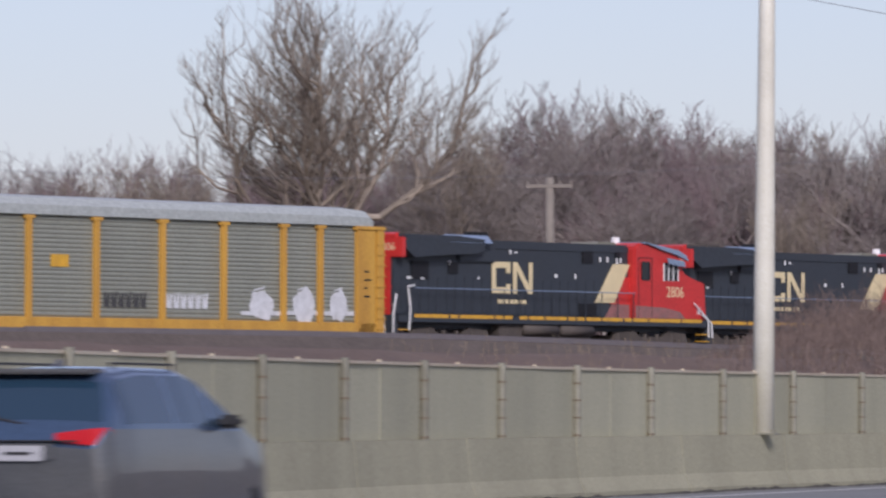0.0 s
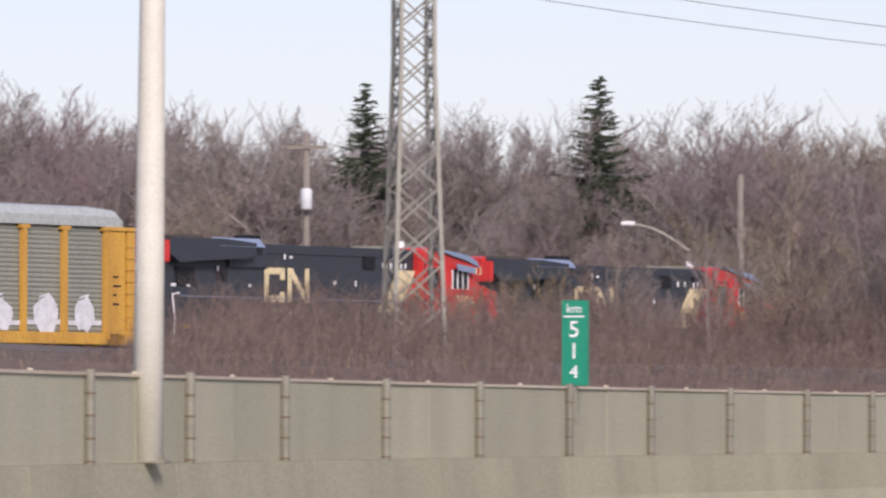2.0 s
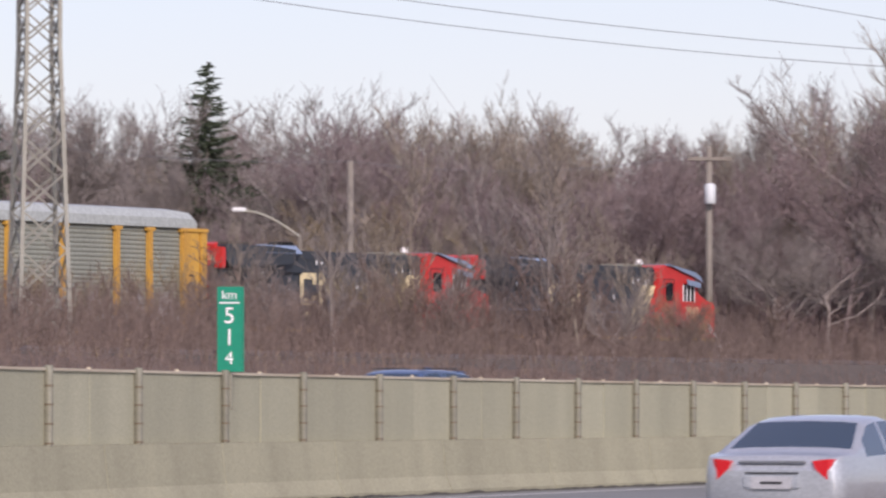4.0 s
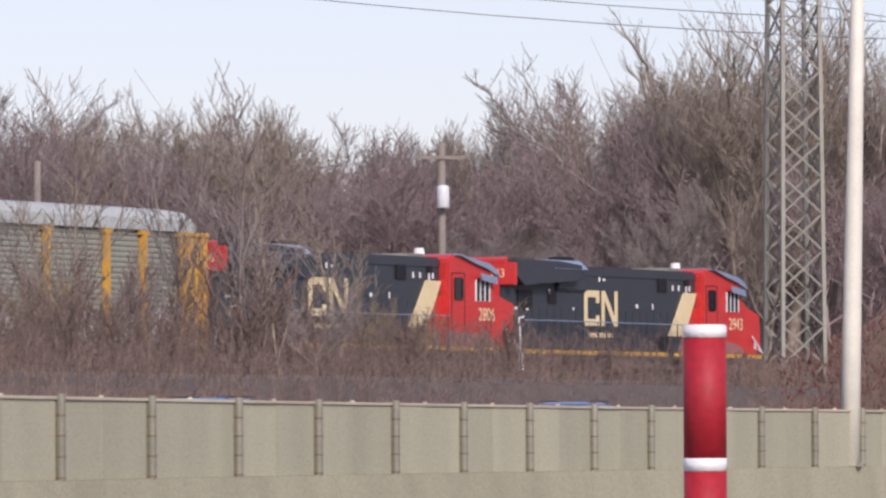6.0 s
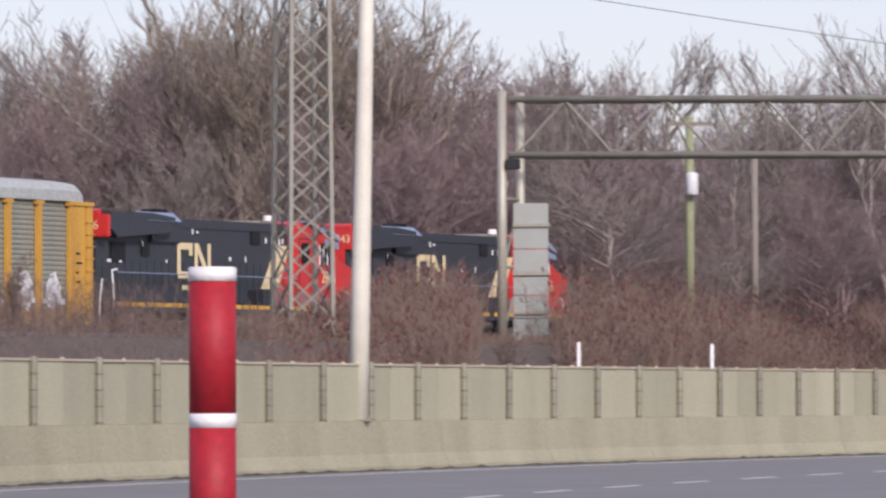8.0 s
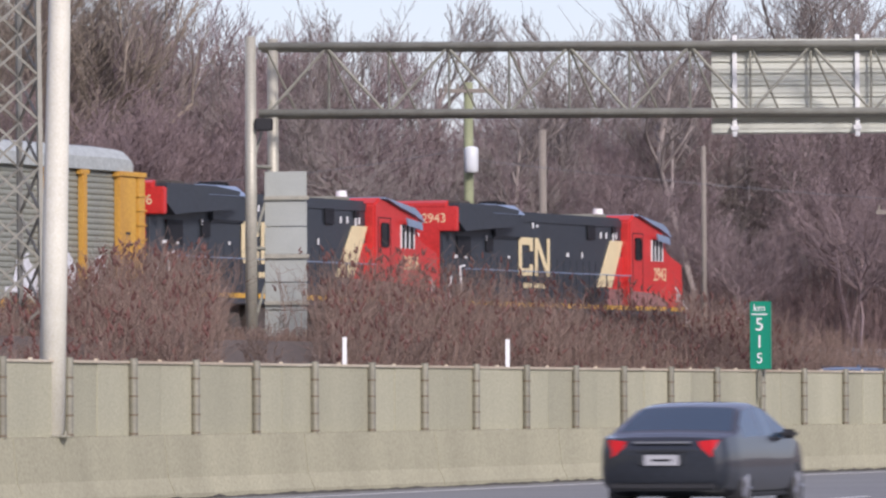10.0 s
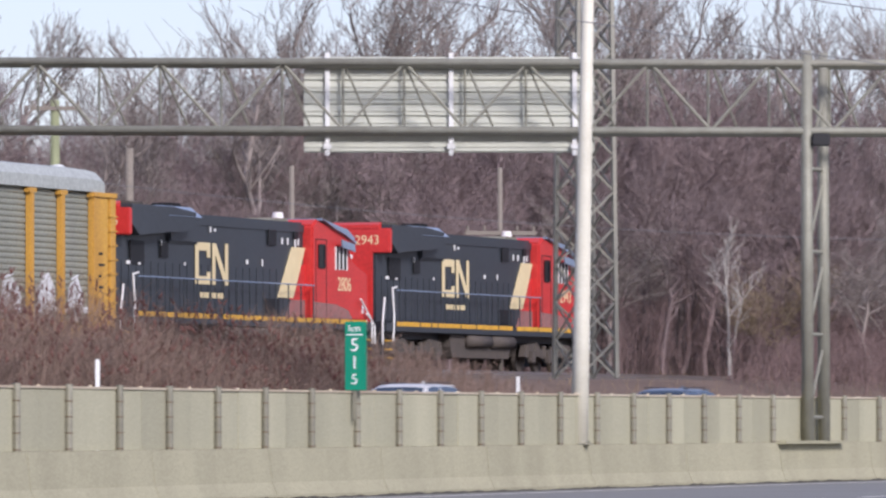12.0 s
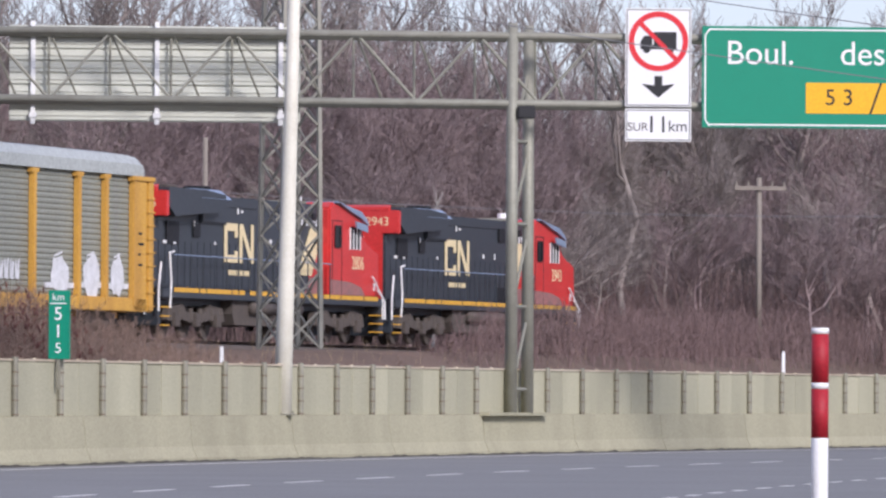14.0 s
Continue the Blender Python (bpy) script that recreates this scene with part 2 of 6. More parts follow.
def road(s, n=0.0, z=0.0):
    """The point s metres along the median and n metres to the right of it, and the heading there (degrees from +y)."""
    x, y = np.interp(s, _ss, _xs), np.interp(s, _ss, _ys)
    dx, dy = np.interp(s + 0.5, _ss, _xs) - np.interp(s - 0.5, _ss, _xs), np.interp(s + 0.5, _ss, _ys) - np.interp(s - 0.5, _ss, _ys)
    k = math.hypot(dx, dy)
    return Vector((x + n * dy / k, y - n * dx / k, z)), math.degrees(math.atan2(dx, dy))


def s_at(y):
    return float(np.interp(y, _ys, _ss))


def beside(x, y):
    """Distance to the right of the median."""
    slope = (median_x(y + 0.5) - median_x(y - 0.5))
    return (x - median_x(y)) / math.hypot(1, slope)


def stepped(a, b, v):
    k = min(max((v - a) / (b - a), 0.0), 1.0)
    return k * k * (3 - 2 * k)


def land(x, y):
    """Height of the ground."""
    n = beside(x, y)
    z = -0.06 + stepped(-3.4, -7.0, n) * 0.72
    z += stepped(-13.6, -16.0, n) * 1.05 + stepped(-16.0, -19.5, n) * 1.18
    d = y - (272 + 0.2 * max(x, 0.0))
    far = stepped(0, 115, d)
    z += far * (9.5 + 1.2 * noise.noise(Vector((x / 40, y / 40, 0.3))))
    if n < -16 or n > 30:
        z += 0.12 * noise.noise(Vector((x / 6, y / 6, 1.7)))
    return z


def pave_edge(s):
    return 14.5 + 9.5 * stepped(70, 130, s)


def build_ground():
    xs = sorted(set(list(np.arange(-90, 121, 3.0)) + [-2500, -1200, -600, -350, -220, -150, -115, 150, 200, 300, 500, 900, 1600, 2500]))
    ys = sorted(set(list(np.arange(-90, 391, 3.0)) + [-2000, -900, -400, -200, -130, 430, 500, 620, 900, 1500, 2600, 4000]))
    verts = [(x, y, land(x, y)) for y in ys for x in xs]
    k = len(xs)
    faces = [(j * k + i, j * k + i + 1, (j + 1) * k + i + 1, (j + 1) * k + i) for j in range(len(ys) - 1) for i in range(k - 1)]
    me = bpy.data.meshes.new("ground")
    me.from_pydata(verts, [], faces)
    me.polygons.foreach_set("use_smooth", [True] * len(me.polygons))
    me.materials.append(M_GROUND)
    tagged(new("ground", me), "brown dry ground with leaf litter and bare earth", "ground", kind="structure")


def strip(name, label, material, n0, n1, s0, s1, step, z, category="road"):
    """A ribbon that follows the road; n0, n1 are numbers or functions of s."""
    f0 = n0 if callable(n0) else (lambda s: n0)
    f1 = n1 if callable(n1) else (lambda s: n1)
    ss = np.arange(s0, s1 + step, step)
    verts = []
    for s in ss:
        a, b = road(s, f0(s), z)[0], road(s, f1(s), z)[0]
        verts += [a, b, (b.x, b.y, z - 0.05), (a.x, a.y, z - 0.05)]
    faces = []
    for i in range(len(ss) - 1):
        for j in range(4):
            faces.append((4 * i + j, 4 * i + (j + 1) % 4, 4 * i + 4 + (j + 1) % 4, 4 * i + 4 + j))
    me = bpy.data.meshes.new(name)
    me.from_pydata(verts, [], faces)
    me.materials.append(material)
    ob = tagged(new(name, me), label, category, kind="structure")
    bm = bmesh.new()
    bm.from_mesh(me)
    bmesh.ops.recalc_face_normals(bm, faces=bm.faces)
    bm.to_mesh(me)
    bm.free()
    return ob


S_ZERO = s_at(76.2)        # the post with the first kilometre sign
S_SPACING = (s_at(174.7) - S_ZERO) / 28          # between the posts of the screen


def build_road():
    strip("road_near", "grey worn asphalt carriageway with broken white lane lines", M_ASPHALT, 0.3, pave_edge, -120, 520, 4, 0.0)
    strip("road_far", "grey worn asphalt carriageway behind the median screen", M_ASPHALT, -13.2, -0.5, -120, 520, 4, 0.72)
    strip("edge_line", "faded yellow-white edge line beside the median", M_LINE, 1.75, 1.87, -40, 330, 4, 0.004, "line")
    lines = tagged(new("lane_line"), "broken white lane line on the asphalt", "lane line", kind="structure")
    for n, cyc, dash, s0, s1 in ((10.9, 6.0, 2.6, 30, 300), (19.2, 3.0, 1.0, 120, 300), (6.6, 9.0, 3.0, -30, 30)):
        s = s0
        while s < s1:
            bm = bmesh.new()
            a, b = road(s, n - 0.07)[0], road(s, n + 0.07)[0]
            c, d = road(s + dash, n + 0.07)[0], road(s + dash, n - 0.07)[0]
            low = [bm.verts.new((p.x, p.y, 0.001)) for p in (a, b, c, d)]
            top = [bm.verts.new((p.x, p.y, 0.006)) for p in (a, b, c, d)]
            bm.faces.new(top)
            for i in range(4):
                bm.faces.new((low[i], low[(i + 1) % 4], top[(i + 1) % 4], top[i]))
            part("dash", bm, M_LINE, lines)
            s += cyc
    # grit and weeds along the foot of the barrier
    rng = random.Random(5)
    bm = bmesh.new()
    s = -30.0
    while s < 300:
        w, h, ln = rng.uniform(0.12, 0.38), rng.uniform(0.015, 0.06), rng.uniform(0.5, 1.6)
        rings = []
        for k in range(5):
            u = s + ln * k / 4
            e = math.sin(math.pi * k / 4) + 0.05
            p0, p1, p2 = road(u, 0.33, 0.0)[0], road(u, 0.36 + w * 0.4 * e, h * e)[0], road(u, 0.40 + w * e, 0.0)[0]
            rings.append([p0, p1, p2])
        loft(bm, rings)
        s += ln * rng.uniform(0.5, 0.8)
    tagged(part("gutter_grit", bm, M_GRIT), "dark grit and dead weeds at the barrier foot", "grit", kind="stuff")


def post_s(k):
    """Place of the screen's post k along the median; the bays grow shorter up the road."""
    ks, at = (-5, -3, -2, 0, 3, 5, 7, 10, 14, 20, 28, 33, 39), (48.85, 59.3, 65.1, 76.35, 92.1, 101.2, 109.93, 121.9, 136.4, 156.0, 180.92, 195.63, 212.42)
    if k < -5:
        return at[0] + 5.3 * (k + 5)
    if k > 39:
        return at[-1] + 2.97 * (k - 39)
    return float(np.interp(k, ks, at))


def build_barrier():
    """Concrete median barrier in cast lengths, with a post-and-panel screen on top."""
    top = root("median_barrier", "beige concrete median barrier with a sloped foot and joints", "barrier", kind="structure")
    prof = [(-0.30, 0), (-0.30, 0.08), (-0.19, 0.33), (-0.12, 1.0), (0.12, 1.0), (0.19, 0.33), (0.30, 0.08), (0.30, 0)]
    ln = 7.6
    for k in range(-5, 38):
        bm = bmesh.new()
        s0, s1 = k * ln + 0.02, (k + 1) * ln - 0.02
        rings = [[road(s, n, z)[0] for n, z in prof] for s in np.linspace(s0, s1, 5)]
        loft(bm, rings)
        part("barrier_length", bm, M_BARRIER, top)
    fence = root("median_screen", "grey-beige panel screen with steel posts on the median barrier", "fence")
    bm = bmesh.new()
    tube(bm, (0, -0.085, 0.0), (0, -0.085, 1.20), 0.068, n=10)
    box(bm, -0.05, 0.05, -0.03, 0.06, 0.0, 1.17)
    post = part("post", bm, M_POST, fence)
    ring = bmesh.new()
    tube(ring, (0, -0.085, 0), (0, -0.085, 0.03), 0.075, n=8)
    band = part("clamp_band", ring, M_BAND, post, "rusty clamp band")
    heights = (0.02, 0.31, 0.60, 0.88)
    band.matrix_basis = pose(0, 0, heights[0])
    for k in range(-14, 63):
        p, hd = road(post_s(k), 0.0, 1.0)
        m = Matrix.Translation(p) @ pose(0, 0, 0, 0, 0, -hd + 90)
        this = post if k == -14 else share("post", post.data, fence, m)
        this.matrix_basis = m
        for z in heights[1 if k == -14 else 0:]:
            share("clamp_band", band.data, this, pose(0, 0, z))
    for k in range(-14, 62):
        bay = post_s(k + 1) - post_s(k)
        half = bay / 2 - 0.06
        for h in (0, 1):
            s0 = post_s(k) + 0.055 + h * (half + 0.012)
            bm = bmesh.new()
            off = 0.012 * ((k * 7 + h * 3) % 5 - 2) / 2
            rings = [[road(s, n + off * (1 - h), z)[0] for n, z in ((-0.018, 1.004), (-0.018, 2.12), (0.018, 2.12), (0.018, 1.004))] for s in (s0, s0 + half / 2, s0 + half)]
            loft(bm, rings)
            part("panel", bm, M_PANEL, fence)
        bm = bmesh.new()
        s0 = post_s(k)
        loft(bm, [[road(s, n, z)[0] for n, z in ((-0.03, 2.122), (-0.03, 2.162), (0.05, 2.162), (0.05, 2.122))] for s in (s0, s0 + bay / 2, s0 + bay - 0.01)])
        q = road(s0 + bay / 2, 0.0, 2.155)[0]
        box(bm, q.x - 0.03, q.x + 0.03, q.y - 0.03, q.y + 0.03, 2.15, 2.19)
        part("rail", bm, M_RAIL, fence)


build_ground()
build_road()
build_barrier()


# ---- train ----
def logo(parent, m):
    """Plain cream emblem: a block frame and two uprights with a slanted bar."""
    for outline in ([(-1.35, -0.62), (-0.12, -0.62), (-0.12, -0.25), (-0.40, -0.25), (-0.40, -0.38), (-1.08, -0.38), (-1.08, 0.38), (-0.40, 0.38), (-0.40, 0.18), (-0.12, 0.18), (-0.12, 0.62), (-1.35, 0.62)],
                    [(0.06, -0.62), (0.31, -0.62), (0.31, 0.28), (1.08, -0.62), (1.37, -0.62), (1.37, 0.62), (1.12, 0.62), (1.12, -0.28), (0.35, 0.62), (0.06, 0.62)]):
        ob = part("emblem", prism(bmesh.new(), outline, -0.006, 0.006), M_CREAM, parent, "cream painted block emblem")
        ob.matrix_basis = m
    bm = bmesh.new()
    for a, b in ((-0.95, -0.75), (-0.7, -0.5), (-0.45, -0.25), (-0.12, 0.1), (0.15, 0.37), (0.5, 0.7), (0.75, 0.95)):
        box(bm, a, b, -0.006, 0.006, -1.02, -0.86)
    ob = part("caption_bars", bm, M_CREAM, parent, "small faded cream caption")
    ob.matrix_basis = m


def truck(parent, x):
    t = root("truck", "", "")
    t.parent = parent
    t.matrix_basis = pose(x, 0, 0)
    t["label"] = "grimy three-axle truck frame"
    bm = bmesh.new()
    for y in (-1.12, 1.12):
        prism(bm, [(-2.6, 0.55), (-2.4, 0.95), (-1.2, 1.05), (-0.8, 0.8), (0.8, 0.8), (1.2, 1.05), (2.4, 0.95), (2.6, 0.55), (2.2, 0.5), (1.5, 0.62), (0.5, 0.48), (-0.5, 0.48), (-1.5, 0.62), (-2.2, 0.5)], y - 0.1, y + 0.1)
        for wx in (-1.85, 0, 1.85):
            box(bm, wx - 0.24, wx + 0.24, y - 0.2 if y < 0 else y + 0.04, y - 0.04 if y < 0 else y + 0.2, 0.34, 0.76, 0.03)
            for k in (-0.42, 0.42):
                tube(bm, (wx + k, y * 1.06, 0.55), (wx + k, y * 1.06, 0.92), 0.09, n=8)
    box(bm, -2.4, 2.4, -0.8, 0.8, 0.55, 0.85)
    part("frame", bm, M_GEAR, t)
    for wx in (-1.85, 0, 1.85):
        for y in (-0.76, 0.76):
            bm = bmesh.new()
            tube(bm, (wx, y - 0.07, 0.52), (wx, y + 0.07, 0.52), 0.52, n=20)
            tube(bm, (wx, y - 0.12, 0.52), (wx, y + 0.12, 0.52), 0.2, n=12)
            part("wheel", bm, M_GEAR, t)


def locomotive(number, m):
    lo = root("locomotive", "black and red diesel locomotive with cream band, number " + number, "locomotive", m, "locomotives of the train")
    # underframe and walkway
    bm = bmesh.new()
    box(bm, -10.6, 10.4, -1.5, 1.5, 1.22, 1.5, 0.02)
    box(bm, -10.6, 10.4, -0.9, 0.9, 1.0, 1.25)
    box(bm, 10.3, 10.75, -1.4, 1.4, 0.25, 1.5, 0.03)
    box(bm, -10.75, -10.5, -1.4, 1.4, 0.35, 1.5, 0.03)
    part("underframe", bm, M_LOCO_BLACK, lo, "black frame and walkway")
    x = -9.6
    rng = random.Random(int(number))
    while x < 9.9:
        ln = rng.choice((0.5, 1.0, 1.4, 1.4, 2.2))
        bm = bmesh.new()
        box(bm, x, min(x + ln, 10.2), -1.512, -1.5, 1.4, 1.54)
        part("reflective_strip", bm, M_STRIPE, lo, "yellow reflective strip along the frame")
        x += ln + (0.12 if rng.random() < 0.7 else 0.5)
    # hood: main, dynamic brake block, radiator wings
    bm = bmesh.new()
    box(bm, -10.45, 5.3, -1.08, 1.08, 1.5, 4.32, 0.06)
    box(bm, -6.3, -3.9, -1.2, 1.2, 3.6, 4.5, 0.06)
    box(bm, -4.2, 5.3, -1.12, 1.12, 4.1, 4.5, 0.08)
    part("hood", bm, M_LOCO_BLACK, lo, "black engine hood")
    bm = bmesh.new()
    prism(bm, [(-9.6, 3.72), (-10.2, 4.05), (-10.2, 4.62), (-6.9, 4.62), (-5.1, 4.5), (-5.1, 4.1), (-5.6, 3.95), (-8.6, 3.8)], -1.55, 1.55)
    part("radiator", bm, M_LOCO_BLACK, lo, "overhanging black radiator section")
    bm = bmesh.new()
    box(bm, -10.52, -10.44, -1.0, 1.0, 1.5, 3.9, 0.02)
    box(bm, -10.5, -10.22, -1.57, 1.57, 3.72, 4.5, 0.03)
    prism(bm, [(-10.5, 4.5), (-10.22, 4.5), (-10.22, 4.7), (-10.5, 4.62)], -1.2, 1.2)
    part("rear_face", bm, M_LOCO_RED, lo, "red rear end wall with number")
    turn = Matrix.Translation((-10.505, 0, 4.12)) @ Euler((radians(90), 0, radians(-90))).to_matrix().to_4x4()
    lettering("number_rear", number, 0.42, M_CREAM, lo, turn @ pose(0.82, 0, 0))
    bm = bmesh.new()
    for x0, x1, z0, z1 in ((-0.9, -0.82, -0.2, 0.2), (-0.9, -0.5, 0.12, 0.2), (-0.9, -0.5, -0.2, -0.12), (-0.4, -0.32, -0.2, 0.2), (0.0, 0.08, -0.2, 0.2)):
        box(bm, -10.512, -10.5, -x1, -x0, 4.12 + z0, 4.12 + z1)
    part("emblem_rear", bm, M_CREAM, lo, "small cream block emblem")
    bm = bmesh.new()
    for y in (-0.25, 0.0):
        tube(bm, (-10.56, y, 3.6), (-10.5, y, 3.6), 0.09, n=12)
    part("rear_lamp", bm, M_WHITE, lo, "twin white rear lamps")
    # louvred doors, grilles and vents on the side
    bm = bmesh.new()
    box(bm, 0, 0.5, -1.1, -1.075, 1.62, 3.0, 0.006)
    door = part("hood_door", bm, M_LOCO_BLACK, lo, "black access door")
    door.matrix_basis = pose(-9.9, 0, 0)
    for k in range(1, 26):
        share("hood_door", door.data, lo, pose(-9.9 + k * 0.58, 0, 0), "black access door")
    for x0, x1, z0, z1 in ((2.05, 2.75, 3.72, 4.2), (4.3, 4.62, 3.95, 4.2), (-9.3, -8.2, 2.9, 3.6), (-6.9, -6.3, 3.15, 3.6), (1.8, 3.0, 1.62, 2.1)):
        bm = bmesh.new()
        box(bm, x0, x1, -1.135, -1.11, z0, z1)
        for k in range(4):
            zz = z0 + (z1 - z0) * (k + 0.5) / 4
            box(bm, x0, x1, -1.15, -1.13, zz - 0.02, zz + 0.02)
        part("grille", bm, M_DARK, lo, "dark intake grille")
    for x, z, w, h in ((-2.9, 3.98, 0.1, 0.18), (-2.55, 4.02, 0.16, 0.08), (3.2, 3.78, 0.1, 0.2), (3.7, 3.78, 0.1, 0.2), (4.35, 3.72, 0.1, 0.28), (4.62, 3.78, 0.1, 0.2), (0.15, 3.1, 0.16, 0.14), (1.5, 3.08, 0.08, 0.2), (-6.9, 3.5, 0.1, 0.16), (-9.6, 2.9, 0.28, 0.1), (-8.7, 2.9, 0.2, 0.1), (-5.0, 2.95, 0.1, 0.1)):
        bm = bmesh.new()
        box(bm, x, x + w, -1.142, -1.12, z, z + h)
        part("decal", bm, M_WHITE, lo, "small white warning decal")
    # slanted cream band and cab
    bm = bmesh.new()
    prism(bm, [(2.9, 2.15), (4.2, 3.72), (5.32, 3.72), (4.25, 2.15)], -1.130, -1.09)
    part("slanted_band", bm, M_CREAM, lo, "cream slanted band")
    bm = bmesh.new()
    prism(bm, [(4.0, 2.1), (4.95, 3.2), (5.32, 3.2), (5.32, 2.1)], -1.124, -1.088)
    part("red_flank", bm, M_LOCO_RED, lo, "red lower flank below the band")
    bm = bmesh.new()
    prism(bm, [(5.3, 1.5), (5.3, 4.42), (5.75, 4.62), (8.3, 4.3), (8.75, 3.35), (9.15, 3.2), (10.3, 3.05), (10.42, 1.5)], -1.38, 1.38)
    bmesh.ops.bevel(bm, geom=list(bm.edges), offset=0.07, segments=2, affect="EDGES")
    cab = part("cab", bm, M_LOCO_RED, lo, "red operator cab with a short nose")
    bm = bmesh.new()
    prism(bm, [(3.6, 1.52), (4.1, 2.1), (5.31, 2.1), (5.31, 1.52)], -1.122, -1.088)
    part("dusty_flank", bm, M_DUST, lo, "flank under the band grey with road dust")
    bm = bmesh.new()
    prism(bm, [(5.36, 1.56), (5.36, 2.06), (7.4, 2.0), (8.5, 1.84), (8.9, 1.56)], -1.388, -1.372)
    part("dusty_skirt", bm, M_DUST, cab, "dust-greyed lower cab side")
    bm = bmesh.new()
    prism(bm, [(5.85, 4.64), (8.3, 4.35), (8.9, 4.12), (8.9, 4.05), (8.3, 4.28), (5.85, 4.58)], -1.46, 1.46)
    part("cab_roof", bm, M_LOCO_ROOF, cab, "grey sloping cab roof, blued for reflected sky")
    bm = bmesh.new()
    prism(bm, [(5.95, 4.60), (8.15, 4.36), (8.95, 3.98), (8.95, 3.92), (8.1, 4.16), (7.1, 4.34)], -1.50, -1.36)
    part("roof_shoulder", bm, M_LOCO_ROOF, cab, "grey sloping roof shoulder, blued for reflected sky")
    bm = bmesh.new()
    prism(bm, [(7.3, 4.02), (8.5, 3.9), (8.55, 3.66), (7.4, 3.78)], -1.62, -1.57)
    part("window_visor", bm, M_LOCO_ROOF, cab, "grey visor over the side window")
    bm = bmesh.new()
    box(bm, 7.3, 8.35, -1.40, -1.375, 3.1, 3.82, 0.01)
    part("side_window", bm, M_LOCO_GLASS, cab, "dark side window")
    for x in (7.3, 7.62, 7.95, 8.3):
        bm = bmesh.new()
        box(bm, x, x + 0.06, -1.42, -1.38, 3.08, 3.8)
        part("window_bar", bm, M_WHITE, cab, "pale window frame bar")
    bm = bmesh.new()
    box(bm, 5.75, 6.35, -1.398, -1.376, 3.1, 3.85, 0.05)
    part("door_window", bm, M_LOCO_GLASS, cab, "dark cab door window")
    bm = bmesh.new()
    for x0, x1, z0, z1 in ((5.55, 5.58, 1.6, 4.0), (6.5, 6.53, 1.6, 4.0), (5.55, 6.53, 3.98, 4.01)):
        box(bm, x0, x1, -1.392, -1.376, z0, z1)
    part("cab_door_seam", bm, M_DARK, cab, "cab door seam")
    lettering("number_side", number, 0.62, M_CREAM, cab, Matrix.Translation((8.15, -1.387, 2.62)) @ Euler((radians(90), 0, 0)).to_matrix().to_4x4())
    bm = bmesh.new()
    box(bm, 9.75, 9.95, -1.39, -1.37, 1.75, 2.0)
    part("nose_decal", bm, M_WHITE, cab)
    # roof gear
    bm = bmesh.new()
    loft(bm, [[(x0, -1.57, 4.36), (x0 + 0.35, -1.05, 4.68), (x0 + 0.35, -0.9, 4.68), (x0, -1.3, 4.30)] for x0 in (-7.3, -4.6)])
    part("roof_hatch", bm, M_LOCO_ROOF, lo, "grey sloping radiator hatch, blued for reflected sky")
    bm = bmesh.new()
    box(bm, -7.9, -6.9, -0.6, 0.6, 4.6, 4.78, 0.03)
    part("roof_fan", bm, M_GEAR, lo, "grimy roof fan housing")
    bm = bmesh.new()
    for x in (-4.0, -3.7, -3.4):
        box(bm, x, x + 0.2, -0.35, 0.35, 4.5, 4.85, 0.04)
    part("exhaust", bm, M_DARK, lo, "black exhaust stack")
    bm = bmesh.new()
    prism(bm, [(3.6, 4.5), (3.8, 4.62), (4.8, 4.62), (5.0, 4.5)], -0.7, 0.7)
    part("air_unit", bm, M_POST, lo, "white roof air unit")
    bm = bmesh.new()
    tube(bm, (5.9, 0, 4.58), (5.9, 0, 4.85), 0.2, 0.16, 14)
    part("antenna_dome", bm, M_WHITE, lo, "white antenna dome")
    logo(lo, pose(-2.7, -1.112, 3.05))
    # fuel tank and air reservoirs
    bm = bmesh.new()
    prism(bm, [(-3.6, 0.45), (-3.8, 0.8), (-3.8, 1.2), (2.4, 1.2), (2.4, 0.8), (2.2, 0.45)], -1.3, 1.3)
    part("fuel_tank", bm, M_GEAR, lo, "grimy black fuel tank")
    for x0, x1 in ((-2.3, -0.1), (0.2, 2.3)):
        bm = bmesh.new()
        tube(bm, (x0, -1.36, 1.0), (x1, -1.36, 1.0), 0.2, n=14)
        part("air_reservoir", bm, M_GEAR, lo, "dusty cylindrical air reservoir", True)
    truck(lo, -6.9)
    truck(lo, 6.7)
    # stanchions, handrails, end rails, steps
    for k in range(14):
        bm = bmesh.new()
        tube(bm, (-9.2 + k * 1.1, -1.47, 1.5), (-9.2 + k * 1.1, -1.47, 2.55), 0.022, n=6)
        part("stanchion", bm, M_LOCO_BLACK, lo)
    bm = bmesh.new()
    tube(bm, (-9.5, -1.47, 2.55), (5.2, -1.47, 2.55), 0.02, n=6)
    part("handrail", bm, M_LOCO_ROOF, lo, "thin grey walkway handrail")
    for pts in (((-9.6, 2.65), (-10.0, 2.6), (-9.85, 1.7), (-9.95, 0.9)), ((9.35, 2.2), (10.35, 1.55), (10.4, 0.8)), ((9.9, 1.75), (10.6, 1.4), (10.65, 0.8)), ((-10.75, 2.3), (-10.95, 1.5), (-10.95, 0.8))):
        bm = bmesh.new()
        for a, b in zip(pts, pts[1:]):
            tube(bm, (a[0], -1.5, a[1]), (b[0], -1.5, b[1]), 0.035, n=6)
        part("grab_rail", bm, M_WHITE, lo, "white end grab rail")
    bm = bmesh.new()
